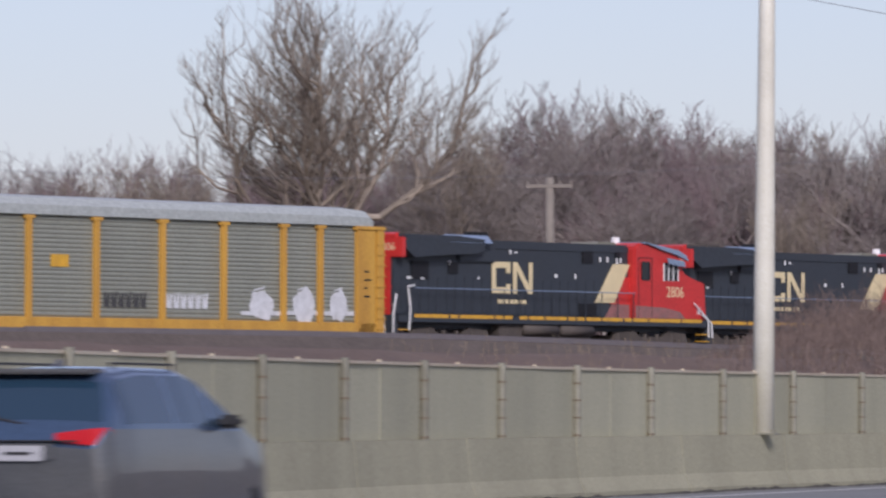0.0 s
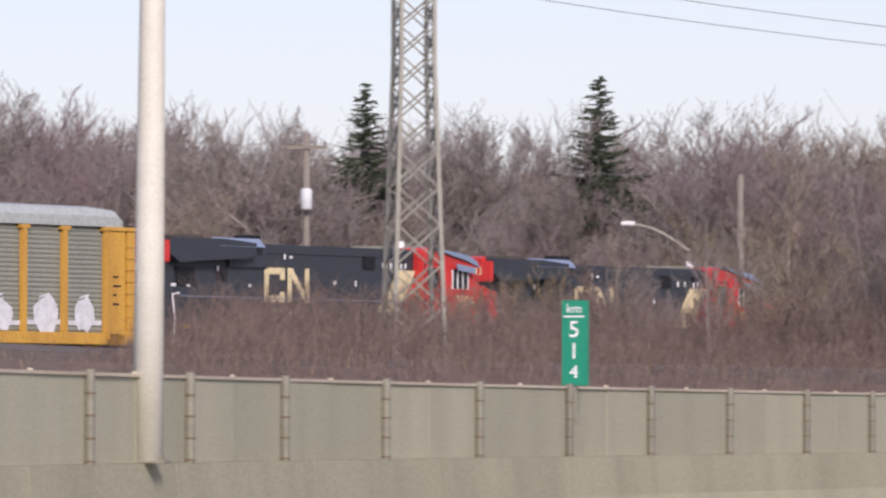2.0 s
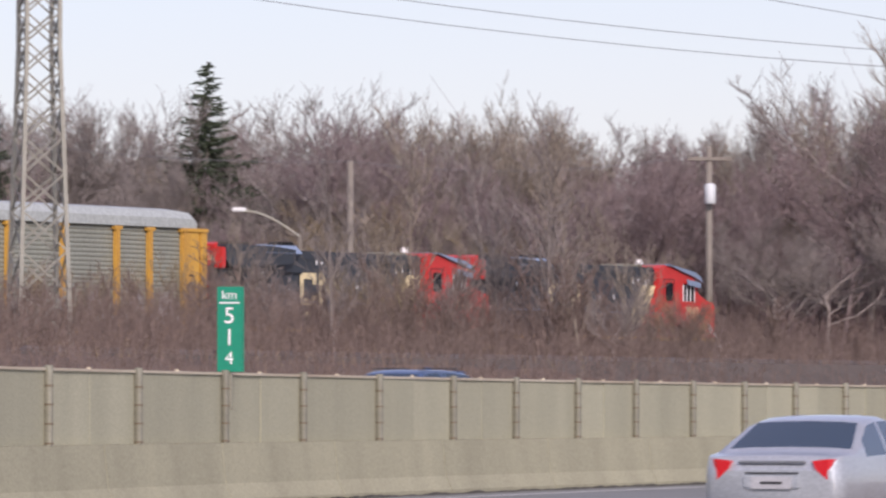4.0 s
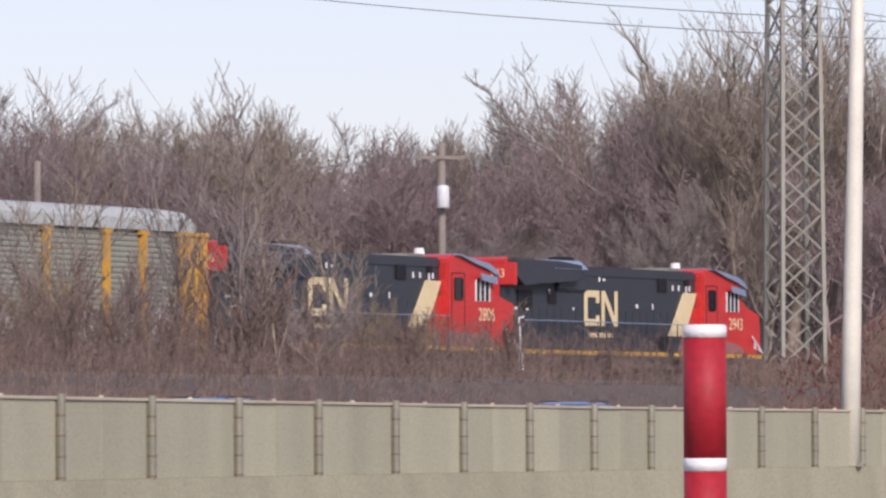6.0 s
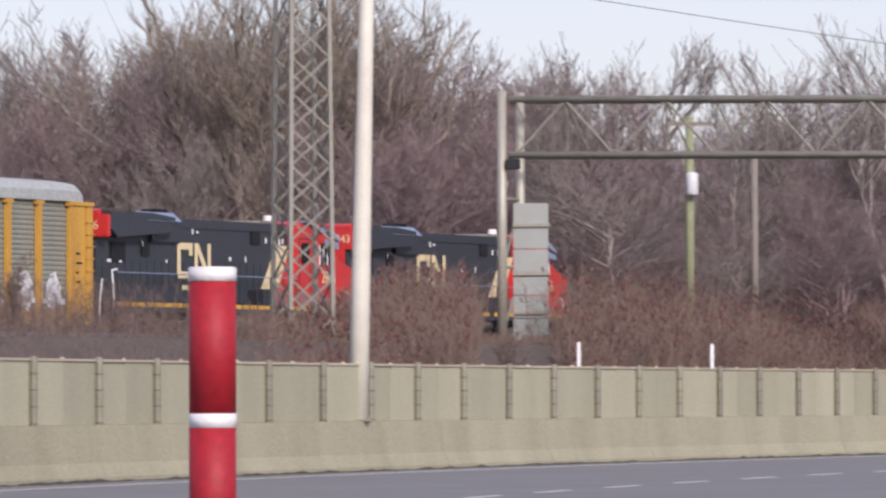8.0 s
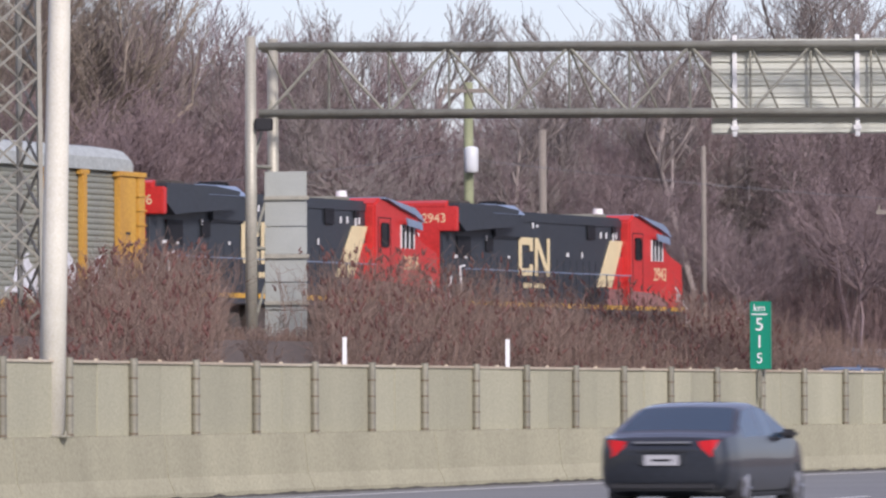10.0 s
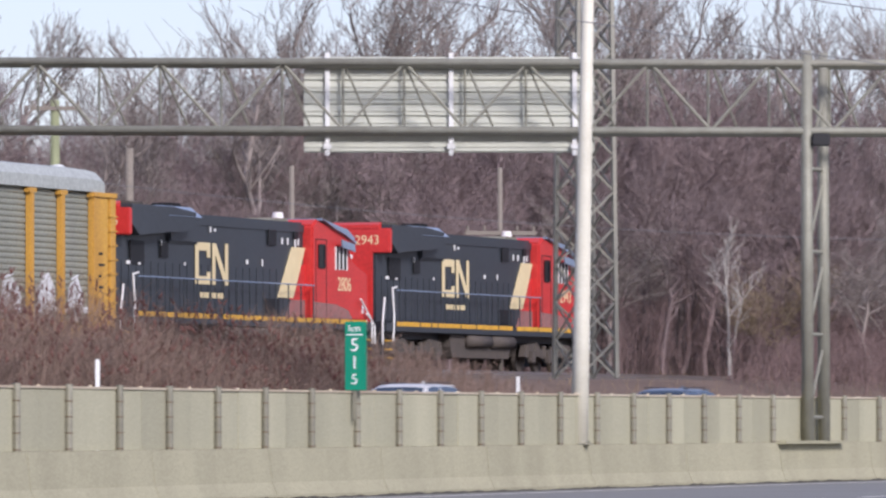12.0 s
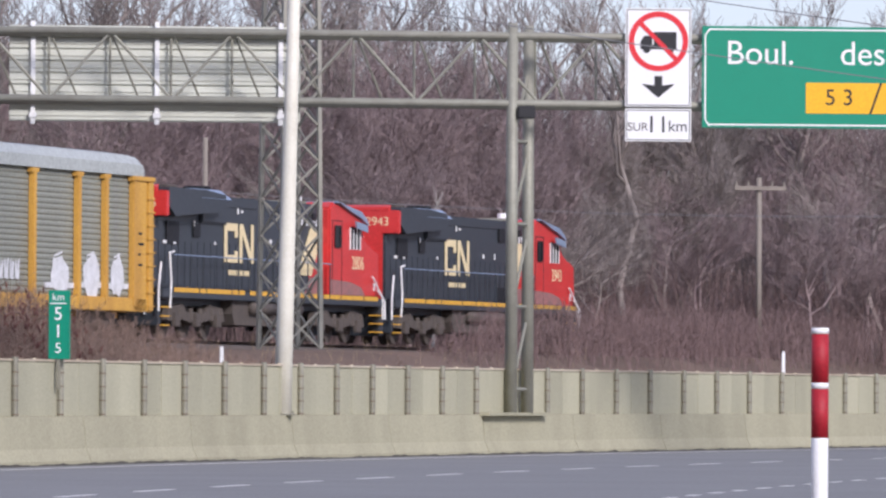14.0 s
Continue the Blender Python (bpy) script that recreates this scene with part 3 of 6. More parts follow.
    for pts in (((-10.72, 0.95, 2.35), (-10.85, 1.25, 1.5), (-10.85, 1.3, 0.7)), ((-10.72, -0.3, 2.35), (-10.85, -0.95, 1.5), (-10.85, -1.0, 0.7))):
        for a, b in zip(pts, pts[1:]):
            tube(bm, a, b, 0.03, n=6)
    part("end_rail", bm, M_WHITE, lo, "white rear end rail")
    for x0 in (-10.55, 9.85):
        for k in range(4):
            bm = bmesh.new()
            box(bm, x0, x0 + 0.6, -1.5, -1.2, 0.35 + k * 0.28, 0.39 + k * 0.28)
            part("step", bm, M_STRIPE if k < 3 else M_DARK, lo, "yellow-edged step")
    for x0, x1 in ((10.7, 11.15), (-11.15, -10.7)):
        bm = bmesh.new()
        box(bm, x0, x1, -0.14, 0.14, 0.75, 1.05, 0.03)
        part("coupler", bm, M_GEAR, lo)
    return lo


def tag_shape(rng, w, h):
    """Uneven outline of a sprayed patch."""
    k = 14
    return [(w * math.cos(2 * math.pi * i / k) * rng.uniform(0.75, 1.05), h * math.sin(2 * math.pi * i / k) * rng.uniform(0.7, 1.1)) for i in range(k)]


def autorack(m):
    rk = root("autorack_railcar", "yellow-framed grey corrugated car-carrying railcar with spray tags", "railcar", m)
    L, W = 13.7, 1.55
    bm = bmesh.new()
    box(bm, -L, L, -W, W, 0.82, 1.28, 0.03)
    box(bm, -L + 1, L - 1, -0.8, 0.8, 0.6, 0.85)
    part("underframe", bm, M_RACK_YEL, rk, "dirty yellow sill")
    bm = bmesh.new()
    box(bm, -L + 0.25, L - 0.9, -W + 0.2, W - 0.2, 1.2, 5.35)
    part("core", bm, M_RACK_GREY, rk, "grey panel backing")
    xs = [-13.0, -11.0, -7.2, -3.4, 0.4, 4.0, 7.6, 9.85, 12.2]
    # corrugated panels between the posts: stacked ribs
    for a, b in zip(xs, xs[1:]):
        for side in (-1, 1):
            bm = bmesh.new()
            zig = []
            h = 4.0 / 22
            for k in range(22):
                z, y = 1.32 + k * h, side * (W - 0.17)
                zig += [(y - side * 0.012, z), (y + side * 0.02, z + h * 0.25), (y + side * 0.02, z + h * 0.65), (y - side * 0.012, z + h * 0.9)]
            back = side * (W - 0.21)
            loop = zig + [(back, 5.3), (back, 1.3)]
            loft(bm, [[(x, y, z) for y, z in loop] for x in (a + 0.1, b - 0.1)])
            part("side_panel", bm, M_RACK_GREY, rk, "grey corrugated side panel")
    for x in xs:
        for side in (-1, 1):
            bm = bmesh.new()
            box(bm, x - 0.13, x + 0.13, side * (W - 0.16), side * (W + 0.02), 1.0, 5.32, 0.02)
            box(bm, x - 0.26, x + 0.26, side * (W - 0.14), side * (W + 0.03), 5.2, 5.34)
            part("post", bm, M_RACK_YEL, rk, "yellow side post")
    for side in (-1, 1):
        bm = bmesh.new()
        box(bm, 12.15, 13.2, side * (W - 0.2), side * W, 0.85, 5.32, 0.02)
        box(bm, 13.3, 13.75, side * (W - 0.24), side * (W + 0.03), 0.85, 5.2, 0.03)
        box(bm, 12.0, 13.8, side * (W - 0.2), side * (W + 0.06), 5.2, 5.36, 0.02)
        for k in range(9):
            box(bm, 13.25, 13.82, side * (W + 0.02), side * (W + 0.06), 1.0 + k * 0.45, 1.04 + k * 0.45)
        part("end_post", bm, M_RACK_YEL, rk, "wide yellow end post with ladder")
    bm = bmesh.new()
    box(bm, 13.3, 13.6, -W + 0.2, W - 0.2, 1.0, 5.3)
    part("end_door", bm, M_RACK_YEL, rk, "yellow end door")
    bm = bmesh.new()
    prof = [(-W, 5.36), (-W, 5.75), (-W + 0.25, 6.05), (-0.6, 6.16), (0.6, 6.16), (W - 0.25, 6.05), (W, 5.75), (W, 5.36)]
    rings = [[(x, y * sc, 5.36 + (z - 5.36) * sz) for y, z in prof] for x, sc, sz in ((-L, 0.98, 0.7), (-L + 0.4, 1, 1), (L - 1.5, 1, 1), (L - 0.8, 0.99, 0.92), (L - 0.55, 0.96, 0.6))]
    loft(bm, rings)
    part("roof", bm, M_RACK_ROOF, rk, "pale grey rounded roof")
    rng = random.Random(3)
    for x, w, h, z in ((11.1, 0.62, 0.75, 1.95), (8.9, 0.72, 0.8, 1.95), (6.3, 0.8, 0.7, 1.9)):
        bm = bmesh.new()
        out = tag_shape(rng, w, h)
        prism(bm, [(x + px, z + pz) for px, pz in out], -W + 0.125, -W + 0.135)
        prism(bm, [(x - w * 1.5, z - 0.4), (x + w * 1.5, z - 0.38), (x + w * 1.5, z - 0.2), (x - w * 1.5, z - 0.22)], -W + 0.127, -W + 0.139)
        for k in range(3):
            prism(bm, [(x - w * 0.5, z + 0.35 + 0.13 * k), (x + w * 0.3, z + 0.42 + 0.16 * k), (x + w * 0.34, z + 0.5 + 0.16 * k), (x - w * 0.5, z + 0.42 + 0.13 * k)], -W + 0.13, -W + 0.142)
        part("spray_tag", bm, M_WHITE_TAG, rk, "white sprayed graffiti patch")
    for x, mt in ((2.0, M_WHITE_TAG), (-1.6, M_BLACK_TAG)):
        bm = bmesh.new()
        for k in range(6):
            u = x - 1.3 + k * 0.42
            prism(bm, [(u, 1.75), (u + 0.3, 1.7), (u + 0.34, 2.3 + 0.1 * (k % 2)), (u + 0.2, 2.3), (u + 0.16, 1.95), (u + 0.08, 2.35), (u, 2.3)], -W + 0.125, -W + 0.137)
        part("spray_tag", bm, mt, rk, "sprayed graffiti lettering strokes")
    bm = bmesh.new()
    box(bm, -5.9, -4.9, -W + 0.12, -W + 0.137, 3.3, 3.8)
    part("notice_plate", bm, M_STRIPE, rk, "yellow notice plate")
    for k in range(4):
        bm = bmesh.new()
        box(bm, 12.5, 12.5 + (0.3, 0.45, 0.2, 0.35)[k], -W - 0.008, -W, 3.4 - k * 0.35, 3.48 - k * 0.35)
        part("stencil_bar", bm, M_DARK, rk, "small dark stencil line")
    for x in (-10.5, 10.5):
        t = root("truck", "rusty two-axle truck", "")
        del t["label"]
        t.parent = rk
        t.matrix_basis = pose(x, 0, 0)
        bm = bmesh.new()
        for y in (-1.0, 1.0):
            prism(bm, [(-1.3, 0.4), (-1.2, 0.65), (-0.4, 0.85), (0.4, 0.85), (1.2, 0.65), (1.3, 0.4), (0.5, 0.28), (-0.5, 0.28)], y - 0.09, y + 0.09)
        box(bm, -0.3, 0.3, -1.0, 1.0, 0.4, 0.75)
        part("frame", bm, M_GEAR, t)
        for wx in (-0.88, 0.88):
            for y in (-0.76, 0.76):
                bm = bmesh.new()
                tube(bm, (wx, y - 0.07, 0.42), (wx, y + 0.07, 0.42), 0.42, n=18)
                part("wheel", bm, M_GEAR, t)
    for x0, x1 in ((13.7, 14.2), (-14.2, -13.7)):
        bm = bmesh.new()
        box(bm, x0, x1, -0.14, 0.14, 0.75, 1.05)
        part("coupler", bm, M_GEAR, rk)
    for ob in rk.children:                      # the low type of railcar
        if ob.type == "MESH" and not ob.name.startswith("coupler"):
            ob.matrix_basis = Matrix.Diagonal((1, 1, 0.905, 1))
    return rk


def rail_z(x):
    """Top of rail: the yard falls gently to the right."""
    return 3.22 + 0.4 * stepped(-16, -34, x)


# emblem of the rear and the front locomotive on the plan, time by time
TRAIN = [
    (0.0, -43.1, 190.2, -35.2, 211.1, 5.0), (0.3, -42.0, 192.0, -33.3, 212.4, 5.0), (0.6, -40.4, 194.5, -31.6, 215.0, 5.0), (0.9, -38.5, 197.0, -30.1, 217.7, 5.0),
    (1.5, -34.2, 204.0, -25.1, 224.2, 5.0), (3.0, -23.5, 211.0, -14.5, 231.5, 4.2),
    (4.2, -15.25, 223.7, -6.3, 244.2, 3.3), (6.3, -3.4, 215.6, 5.8, 235.9, 2.2), (7.5, 4.0, 232.6, 13.6, 252.7, 1.6), (8.2, 8.2, 236.6, 17.8, 256.7, 1.5),
    (10.3, 19.5, 234.4, 30.0, 254.0, 0.3), (11.0, 23.3, 233.9, 33.8, 253.7, 0.0), (12.5, 32.0, 240.4, 42.8, 259.9, 0.0), (14.0, 40.9, 249.0, 52.1, 268.3, 0.0),
]


def train_rows():
    """Poses of railcar, rear and front locomotive."""
    rows = [[], [], []]
    for t, ax, ay, bx, by, more in TRAIN:
        hd = math.atan2(bx - ax, by - ay) + radians(more)
        f, left = Vector((math.sin(hd), math.cos(hd), 0)), Vector((-math.cos(hd), math.sin(hd), 0))
        a = Vector((ax, ay, rail_z(ax))) + f * 2.7 + left * 1.1
        b = Vector((bx, by, rail_z(bx))) + f * 2.7 + left * 1.1
        r = a - f * 25.35
        r.z = rail_z(r.x)
        for k, p in enumerate((r, a, b)):
            rows[k].append((t, pose(p.x, p.y, p.z, 0, 0, 90 - math.degrees(hd))))
    return rows


ROWS = train_rows()
RACK = autorack(ROWS[0][0][1])
LOCO_REAR = locomotive("2806", ROWS[1][0][1])
LOCO_FRONT = locomotive("2943", ROWS[2][0][1])


def build_yard():
    """A gravel bed with parallel tracks."""
    f, right = Vector((0.454, 0.891, 0)), Vector((0.891, -0.454, 0))
    bm = bmesh.new()
    prof = [(-140, None), (-138.4, -0.2)] + [(n, -0.2) for n in range(-134, -77, 4)] + [(-76.0, -0.2), (-74.4, None)]
    rings = []
    for u in range(60, 283, 6):
        ring = []
        for n, dz in prof:
            p = f * u + right * n
            ring.append(Vector((p.x, p.y, 2.0 if dz is None else rail_z(p.x) + dz)))
        rings.append(ring)
    loft(bm, rings)
    tagged(part("track_bed", bm, M_BALLAST), "grey-brown gravel bed under the railway tracks", "track bed", kind="structure")
    for off in (-133, -123, -113, -104, -95, -87.5, -80):
        tr = root("railway_track", "steel rails on dark wooden ties in gravel", "railway track", group="parallel railway tracks")
        for y in (-0.75, 0.75):
            bm = bmesh.new()
            loft(bm, [[p + right * w + Vector((0, 0, rail_z(p.x) + z)) for w, z in ((-0.06, -0.16), (-0.035, -0.005), (0.035, -0.005), (0.06, -0.16))] for p in [f * u + right * (off + y) for u in range(70, 276, 6)]])
            part("rail", bm, M_RAILSTEEL, tr)
        bm = bmesh.new()
        for k in range(0, 205):
            c = f * (70 + k) + right * off
            q = [c + f * i * 0.12 + right * j * 1.3 for i, j in ((-1, -1), (1, -1), (1, 1), (-1, 1))]
            lo = [bm.verts.new((p.x, p.y, rail_z(p.x) - 0.23)) for p in q]
            hi = [bm.verts.new((p.x, p.y, rail_z(p.x) - 0.16)) for p in q]
            bm.faces.new(hi)
            for i in range(4):
                bm.faces.new((lo[i], lo[(i + 1) % 4], hi[(i + 1) % 4], hi[i]))
        tagged(part("tie_row", bm, M_TIE, tr), kind="stuff")


build_yard()


# ---- poles, signs, gantry, towers ----
def lamp_pole(s, lean, n_off):
    p = road(s, n_off, 1.0)[0]
    po = root("light_pole", "tall pale grey steel highway light pole on the median barrier", "light pole", Matrix.Translation(p) @ pose(0, 0, 0, 0, lean, 0), "median light poles")
    bm = bmesh.new()
    n = 16
    loft(bm, [[(r * math.cos(2 * math.pi * k / n), r * math.sin(2 * math.pi * k / n), z) for k in range(n)] for z, r in ((0, 0.205), (3, 0.19), (7, 0.16), (12, 0.12))])
    part("shaft", bm, M_LAMP_POLE, po, smooth=True)
    bm = bmesh.new()
    box(bm, -0.27, 0.27, -0.27, 0.27, 0.002, 0.04, 0.01)
    for x in (-0.2, 0.2):
        for y in (-0.2, 0.2):
            tube(bm, (x, y, 0.04), (x, y, 0.1), 0.025, n=6)
    part("base_plate", bm, M_POST, po, "bolted rusty base plate")
    bm = bmesh.new()
    box(bm, -0.23, -0.17, -0.12, 0.02, 0.15, 0.55, 0.01)
    part("hand_hole_cover", bm, M_WHITE, po, "white cover on the pole base")
    for sgn in (-1, 1):
        bm = bmesh.new()
        tube(bm, (0, 0, 11.9), (sgn * 2.2, 0, 12.4), 0.05, 0.04, 8)
        part("arm", bm, M_LAMP_POLE, po)
        bm = bmesh.new()
        box(bm, sgn * 2.1, sgn * 2.9, -0.15, 0.15, 12.34, 12.5, 0.04)
        part("luminaire", bm, M_LAMP_POLE, po)


def km_sign(s, last):
    p, hd = road(s, 0.12, 1.9)
    sg = root("kilometre_sign", "narrow green kilometre marker with white figures 51 " + last, "road sign", Matrix.Translation(p) @ pose(0, 0, 0, 0, 0, 6 - hd), "kilometre markers")
    bm = bmesh.new()
    box(bm, -0.03, 0.03, -0.02, 0.02, 0.20, 1.5)
    box(bm, -0.045, 0.045, -0.03, 0.02, -0.35, 0.2, 0.006)
    part("sign_post", bm, M_POST, sg, "grey bracket clamped to the screen post")
    bm = bmesh.new()
    box(bm, -0.205, 0.205, -0.045, -0.02, 0.27, 1.68, 0.008)
    part("sign_plate", bm, M_GREEN, sg)
    bm = bmesh.new()
    box(bm, 0.207, 0.235, -0.04, 0.06, 0.27, 1.68, 0.004)
    part("side_plate", bm, M_GREEN, sg, "green folded edge of the marker")
    bm = bmesh.new()
    box(bm, -0.17, 0.17, -0.052, -0.046, 1.40, 1.425)
    part("divider_line", bm, M_WHITE, sg)
    up = Euler((radians(90), 0, 0)).to_matrix().to_4x4()
    for txt, size, z in (("km", 0.21, 1.54), ("5", 0.38, 1.19), ("1", 0.38, 0.83), (last, 0.30, 0.49)):
        lettering("sign_text", txt, size, M_WHITE, sg, Matrix.Translation((0, -0.05, z)) @ up)


def red_post(x, y, top, r, sleeve, label):
    """Striped tube: a white cap, and two red sleeves of the given length below it."""
    z0 = land(x, y) if beside(x, y) > 15 else 0.0
    po = root("delineator_post", label, "delineator", Matrix.Translation((x, y, z0)), "roadside delineators")
    h, cap = top - z0, 0.36 * r + 0.017
    n = 24
    cyl = lambda bm, a, b, k: tube(bm, (0, 0, a), (0, 0, b), r * k, n=n)
    bm = bmesh.new()
    cyl(bm, 0, h, 0.975)
    part("tube", bm, M_WHITE, po, "white plastic tube", True)
    for a, b, k in ((h - cap, h - 0.004, 1.02), (h - sleeve - 2 * cap, h - sleeve - cap, 1.005)):
        bm = bmesh.new()
        cyl(bm, a, b, k)
        part("collar", bm, M_WHITE, po, "white collar", True)
    for k in (0, 1):
        bm = bmesh.new()
        cyl(bm, h - (k + 1) * (sleeve + cap), h - k * (sleeve + cap) - cap, 0.996)
        part("reflective_sleeve", bm, M_RED_REFL, po, "dark red reflective sleeve", True)


# the gantry and its signs share one slightly turned line across the road
GLINE = pose(2.802, 37.106, 0, 0, 0, -7.99) @ pose(-20.32, -45.131, 0.2)


def gantry():
    """Overhead sign gantry across both carriageways."""
    Y = 216.4
    g = root("sign_gantry", "grey steel truss gantry across the highway", "gantry", GLINE)
    zt, zb = 10.42, 8.70
    for dy in (0.0, 1.1):
        for z in (zt, zb):
            bm = bmesh.new()
            tube(bm, (9.5, Y + dy, z + 0.05), (62, Y + dy, z - 0.1), 0.105, n=12)
            part("chord", bm, M_GANTRY, g, "round steel chord", True)
    k = 0
    x = 9.7
    while x < 61:
        bm = bmesh.new()
        if k % 2 == 0:
            tube(bm, (x, Y, zb), (x + 1.55, Y, zt), 0.04, n=6)
        else:
            tube(bm, (x, Y, zt), (x + 1.55, Y, zb), 0.04, n=6)
        tube(bm, (x, Y, zt), (x + 1.55 * (0.5), Y + 1.1, zb), 0.03, n=6)
        tube(bm, (x, Y + 1.1, zb), (x, Y + 1.1, zt), 0.035, n=6)
        part("brace", bm, M_GANTRY, g)
        x += 1.55
        k += 1
    for x0, base in ((9.52, 2.6), (34.05, 0.84)):
        for dx, dy in ((-0.22, 0.0), (0.28, 1.1)):
            bm = bmesh.new()
            tube(bm, (x0 + dx, Y + dy, base - 0.3 if base > 2 else base), (x0 + dx, Y + dy, 10.72), 0.16, 0.14, 14)
            part("column", bm, M_GANTRY if base < 2 else M_GALV, g, "round steel column", True)
        z = base + 0.6
        while z < 8.2:
            for up, r in ((0.0, 0.05), (1.9, 0.04)):
                bm = bmesh.new()
                tube(bm, (x0 - 0.2, Y, z), (x0 + 0.28, Y + 1.1, z + up), r, n=6)
                part("column_lacing", bm, M_GANTRY, g)
            z += 2.1
        bm = bmesh.new()
        box(bm, x0 - 0.1, x0 + 0.35, Y - 0.25, Y + 0.1, 8.3, 8.62, 0.03)
        part("junction_box", bm, M_DARK, g, "dark box under the truss")
    foot = GLINE @ Vector((34.05, Y + 0.4, 0))
    bm, back_to = bmesh.new(), GLINE.inverted()
    loft(bm, [[back_to @ road(s_at(foot.y) + ds, n, z)[0] for n, z in ((-0.16, 0.97), (-0.16, 1.05), (0.36, 1.05), (0.36, 0.97))] for ds in (-2.6, -1.3, 0, 1.3, 2.6)])
    part("footing", bm, M_BARRIER, g, "concrete footing cap along the barrier")
    # back of the wide sign for the other direction
    sb = root("road_sign", "back of a wide aluminium road sign with ribs", "road sign", GLINE @ pose(0, Y + 1.3, 0))
    for i in range(8):
        bm = bmesh.new()
        z = 8.2 + i * 0.305
        box(bm, 21.1, 28.5, 0.0, 0.05, z + 0.03, z + 0.275, 0.01)
        box(bm, 21.1, 28.5, -0.03, 0.0, z + 0.14, z + 0.165)
        part("plank", bm, M_SIGN_BACK, sb)
    bm = bmesh.new()
    box(bm, 21.1, 28.5, 0.06, 0.09, 8.2, 10.64)
    part("sheet", bm, M_SIGN_BACK, sb)
    for x in (21.7, 24.85, 28.0):
        bm = bmesh.new()
        box(bm, x - 0.06, x + 0.06, -0.12, -0.01, 8.12, 10.74, 0.01)
        for z in (8.35, 8.75, 10.4):
            box(bm, x - 0.1, x + 0.1, -0.16, -0.01, z - 0.06, z + 0.06)
        part("mounting_beam", bm, M_WHITE, sb, "pale vertical mounting beam")
    # narrow sign seen from behind beside the column
    ns = root("road_sign", "back of a narrow tall aluminium sign beside the gantry column", "road sign", GLINE @ pose(10.15, Y + 0.55, 0, 0, 0, -8))
    for i in range(6):
        bm = bmesh.new()
        z = 3.0 + i * 0.715
        box(bm, -0.55, 0.55, 0.0, 0.05, z + 0.012, z + 0.703, 0.01)
        part("plank", bm, M_SHEET, ns)
    for z in (3.9, 5.1, 6.6):
        bm = bmesh.new()
        box(bm, -0.55, 0.62, -0.08, -0.01, z - 0.05, z + 0.05)
        part("cross_beam", bm, M_GALV, ns)
    up = Euler((radians(90), 0, 0)).to_matrix().to_4x4()
    # truck prohibition
    nt = root("no_truck_sign", "white no-truck sign with red ring, slash and arrow", "road sign", GLINE @ pose(37.52, Y - 0.25, 0))
    bm = bmesh.new()
    box(bm, -0.84, 0.84, 0, 0.03, 8.62, 11.12, 0.01)
    part("plate", bm, M_WHITE, nt)
    bm = bmesh.new()
    box(bm, -0.84, 0.84, 0, 0.03, 7.74, 8.57, 0.01)
    part("tab", bm, M_WHITE, nt)
    bm = bmesh.new()
    for z0, z1 in ((8.65, 11.09), (7.77, 8.54)):
        for a in (-0.81, 0.79):
            box(bm, a, a + 0.02, -0.004, 0.0, z0, z1)
        for b in (z0, z1 - 0.02):
            box(bm, -0.81, 0.81, -0.004, 0.0, b, b + 0.02)
    part("border", bm, M_DARK, nt)
    bm = bmesh.new()
    R0, R1, cz = 0.76, 0.62, 10.28
    ring = [[(r * math.cos(2 * math.pi * k / 40), y, cz + r * math.sin(2 * math.pi * k / 40)) for k in range(40)] for r, y in ((R1, -0.002), (R1, -0.012), (R0, -0.012), (R0, -0.002))]
    loft(bm, ring, caps=False)
    prism(bm, [(-0.50, cz + 0.42), (-0.42, cz + 0.50), (0.50, cz - 0.42), (0.42, cz - 0.50)], -0.014, -0.003)
    part("ring_and_slash", bm, M_RED_SIGN, nt, "red ring and slash")
    bm = bmesh.new()
    box(bm, -0.12, 0.46, -0.009, -0.002, cz - 0.1, cz + 0.24)
    prism(bm, [(-0.46, cz - 0.2), (-0.46, cz), (-0.36, cz + 0.14), (-0.16, cz + 0.14), (-0.16, cz - 0.1), (0.46, cz - 0.1), (0.46, cz - 0.2)], -0.0092, -0.002)
    for x in (-0.3, 0.3):
        tube(bm, (x, -0.0095, cz - 0.2), (x, -0.002, cz - 0.2), 0.1, n=16)
    part("truck_symbol", bm, M_DARK, nt, "black truck symbol")
    bm = bmesh.new()
    prism(bm, [(-0.1, 9.4), (0.1, 9.4), (0.1, 9.16), (0.42, 9.2), (0, 8.85), (-0.42, 9.2), (-0.1, 9.16)], -0.009, -0.002)
    part("arrow", bm, M_DARK, nt, "black down arrow")
    lettering("text", "SUR", 0.30, M_GEAR, nt, Matrix.Translation((-0.52, -0.003, 8.1)) @ up)
    lettering("text", "11", 0.60, M_DARK, nt, Matrix.Translation((-0.02, -0.003, 8.15)) @ up)
    lettering("text", "km", 0.40, M_DARK, nt, Matrix.Translation((0.50, -0.003, 8.12)) @ up)
    # green direction sign
    gs = root("green_direction_sign", "large green direction sign reading Boul. des with exit 53 plaque", "road sign", GLINE @ pose(-0.72, Y - 0.3, 0))
    bm = bmesh.new()
    box(bm, 39.35, 46.4, 0, 0.04, 8.1, 10.68, 0.01)
    part("plate", bm, M_GREEN, gs)
    bm = bmesh.new()
    for z in (8.16, 10.58):
        box(bm, 39.55, 46.2, -0.006, -0.001, z, z + 0.04)
    box(bm, 39.41, 39.45, -0.006, -0.001, 8.3, 10.45)
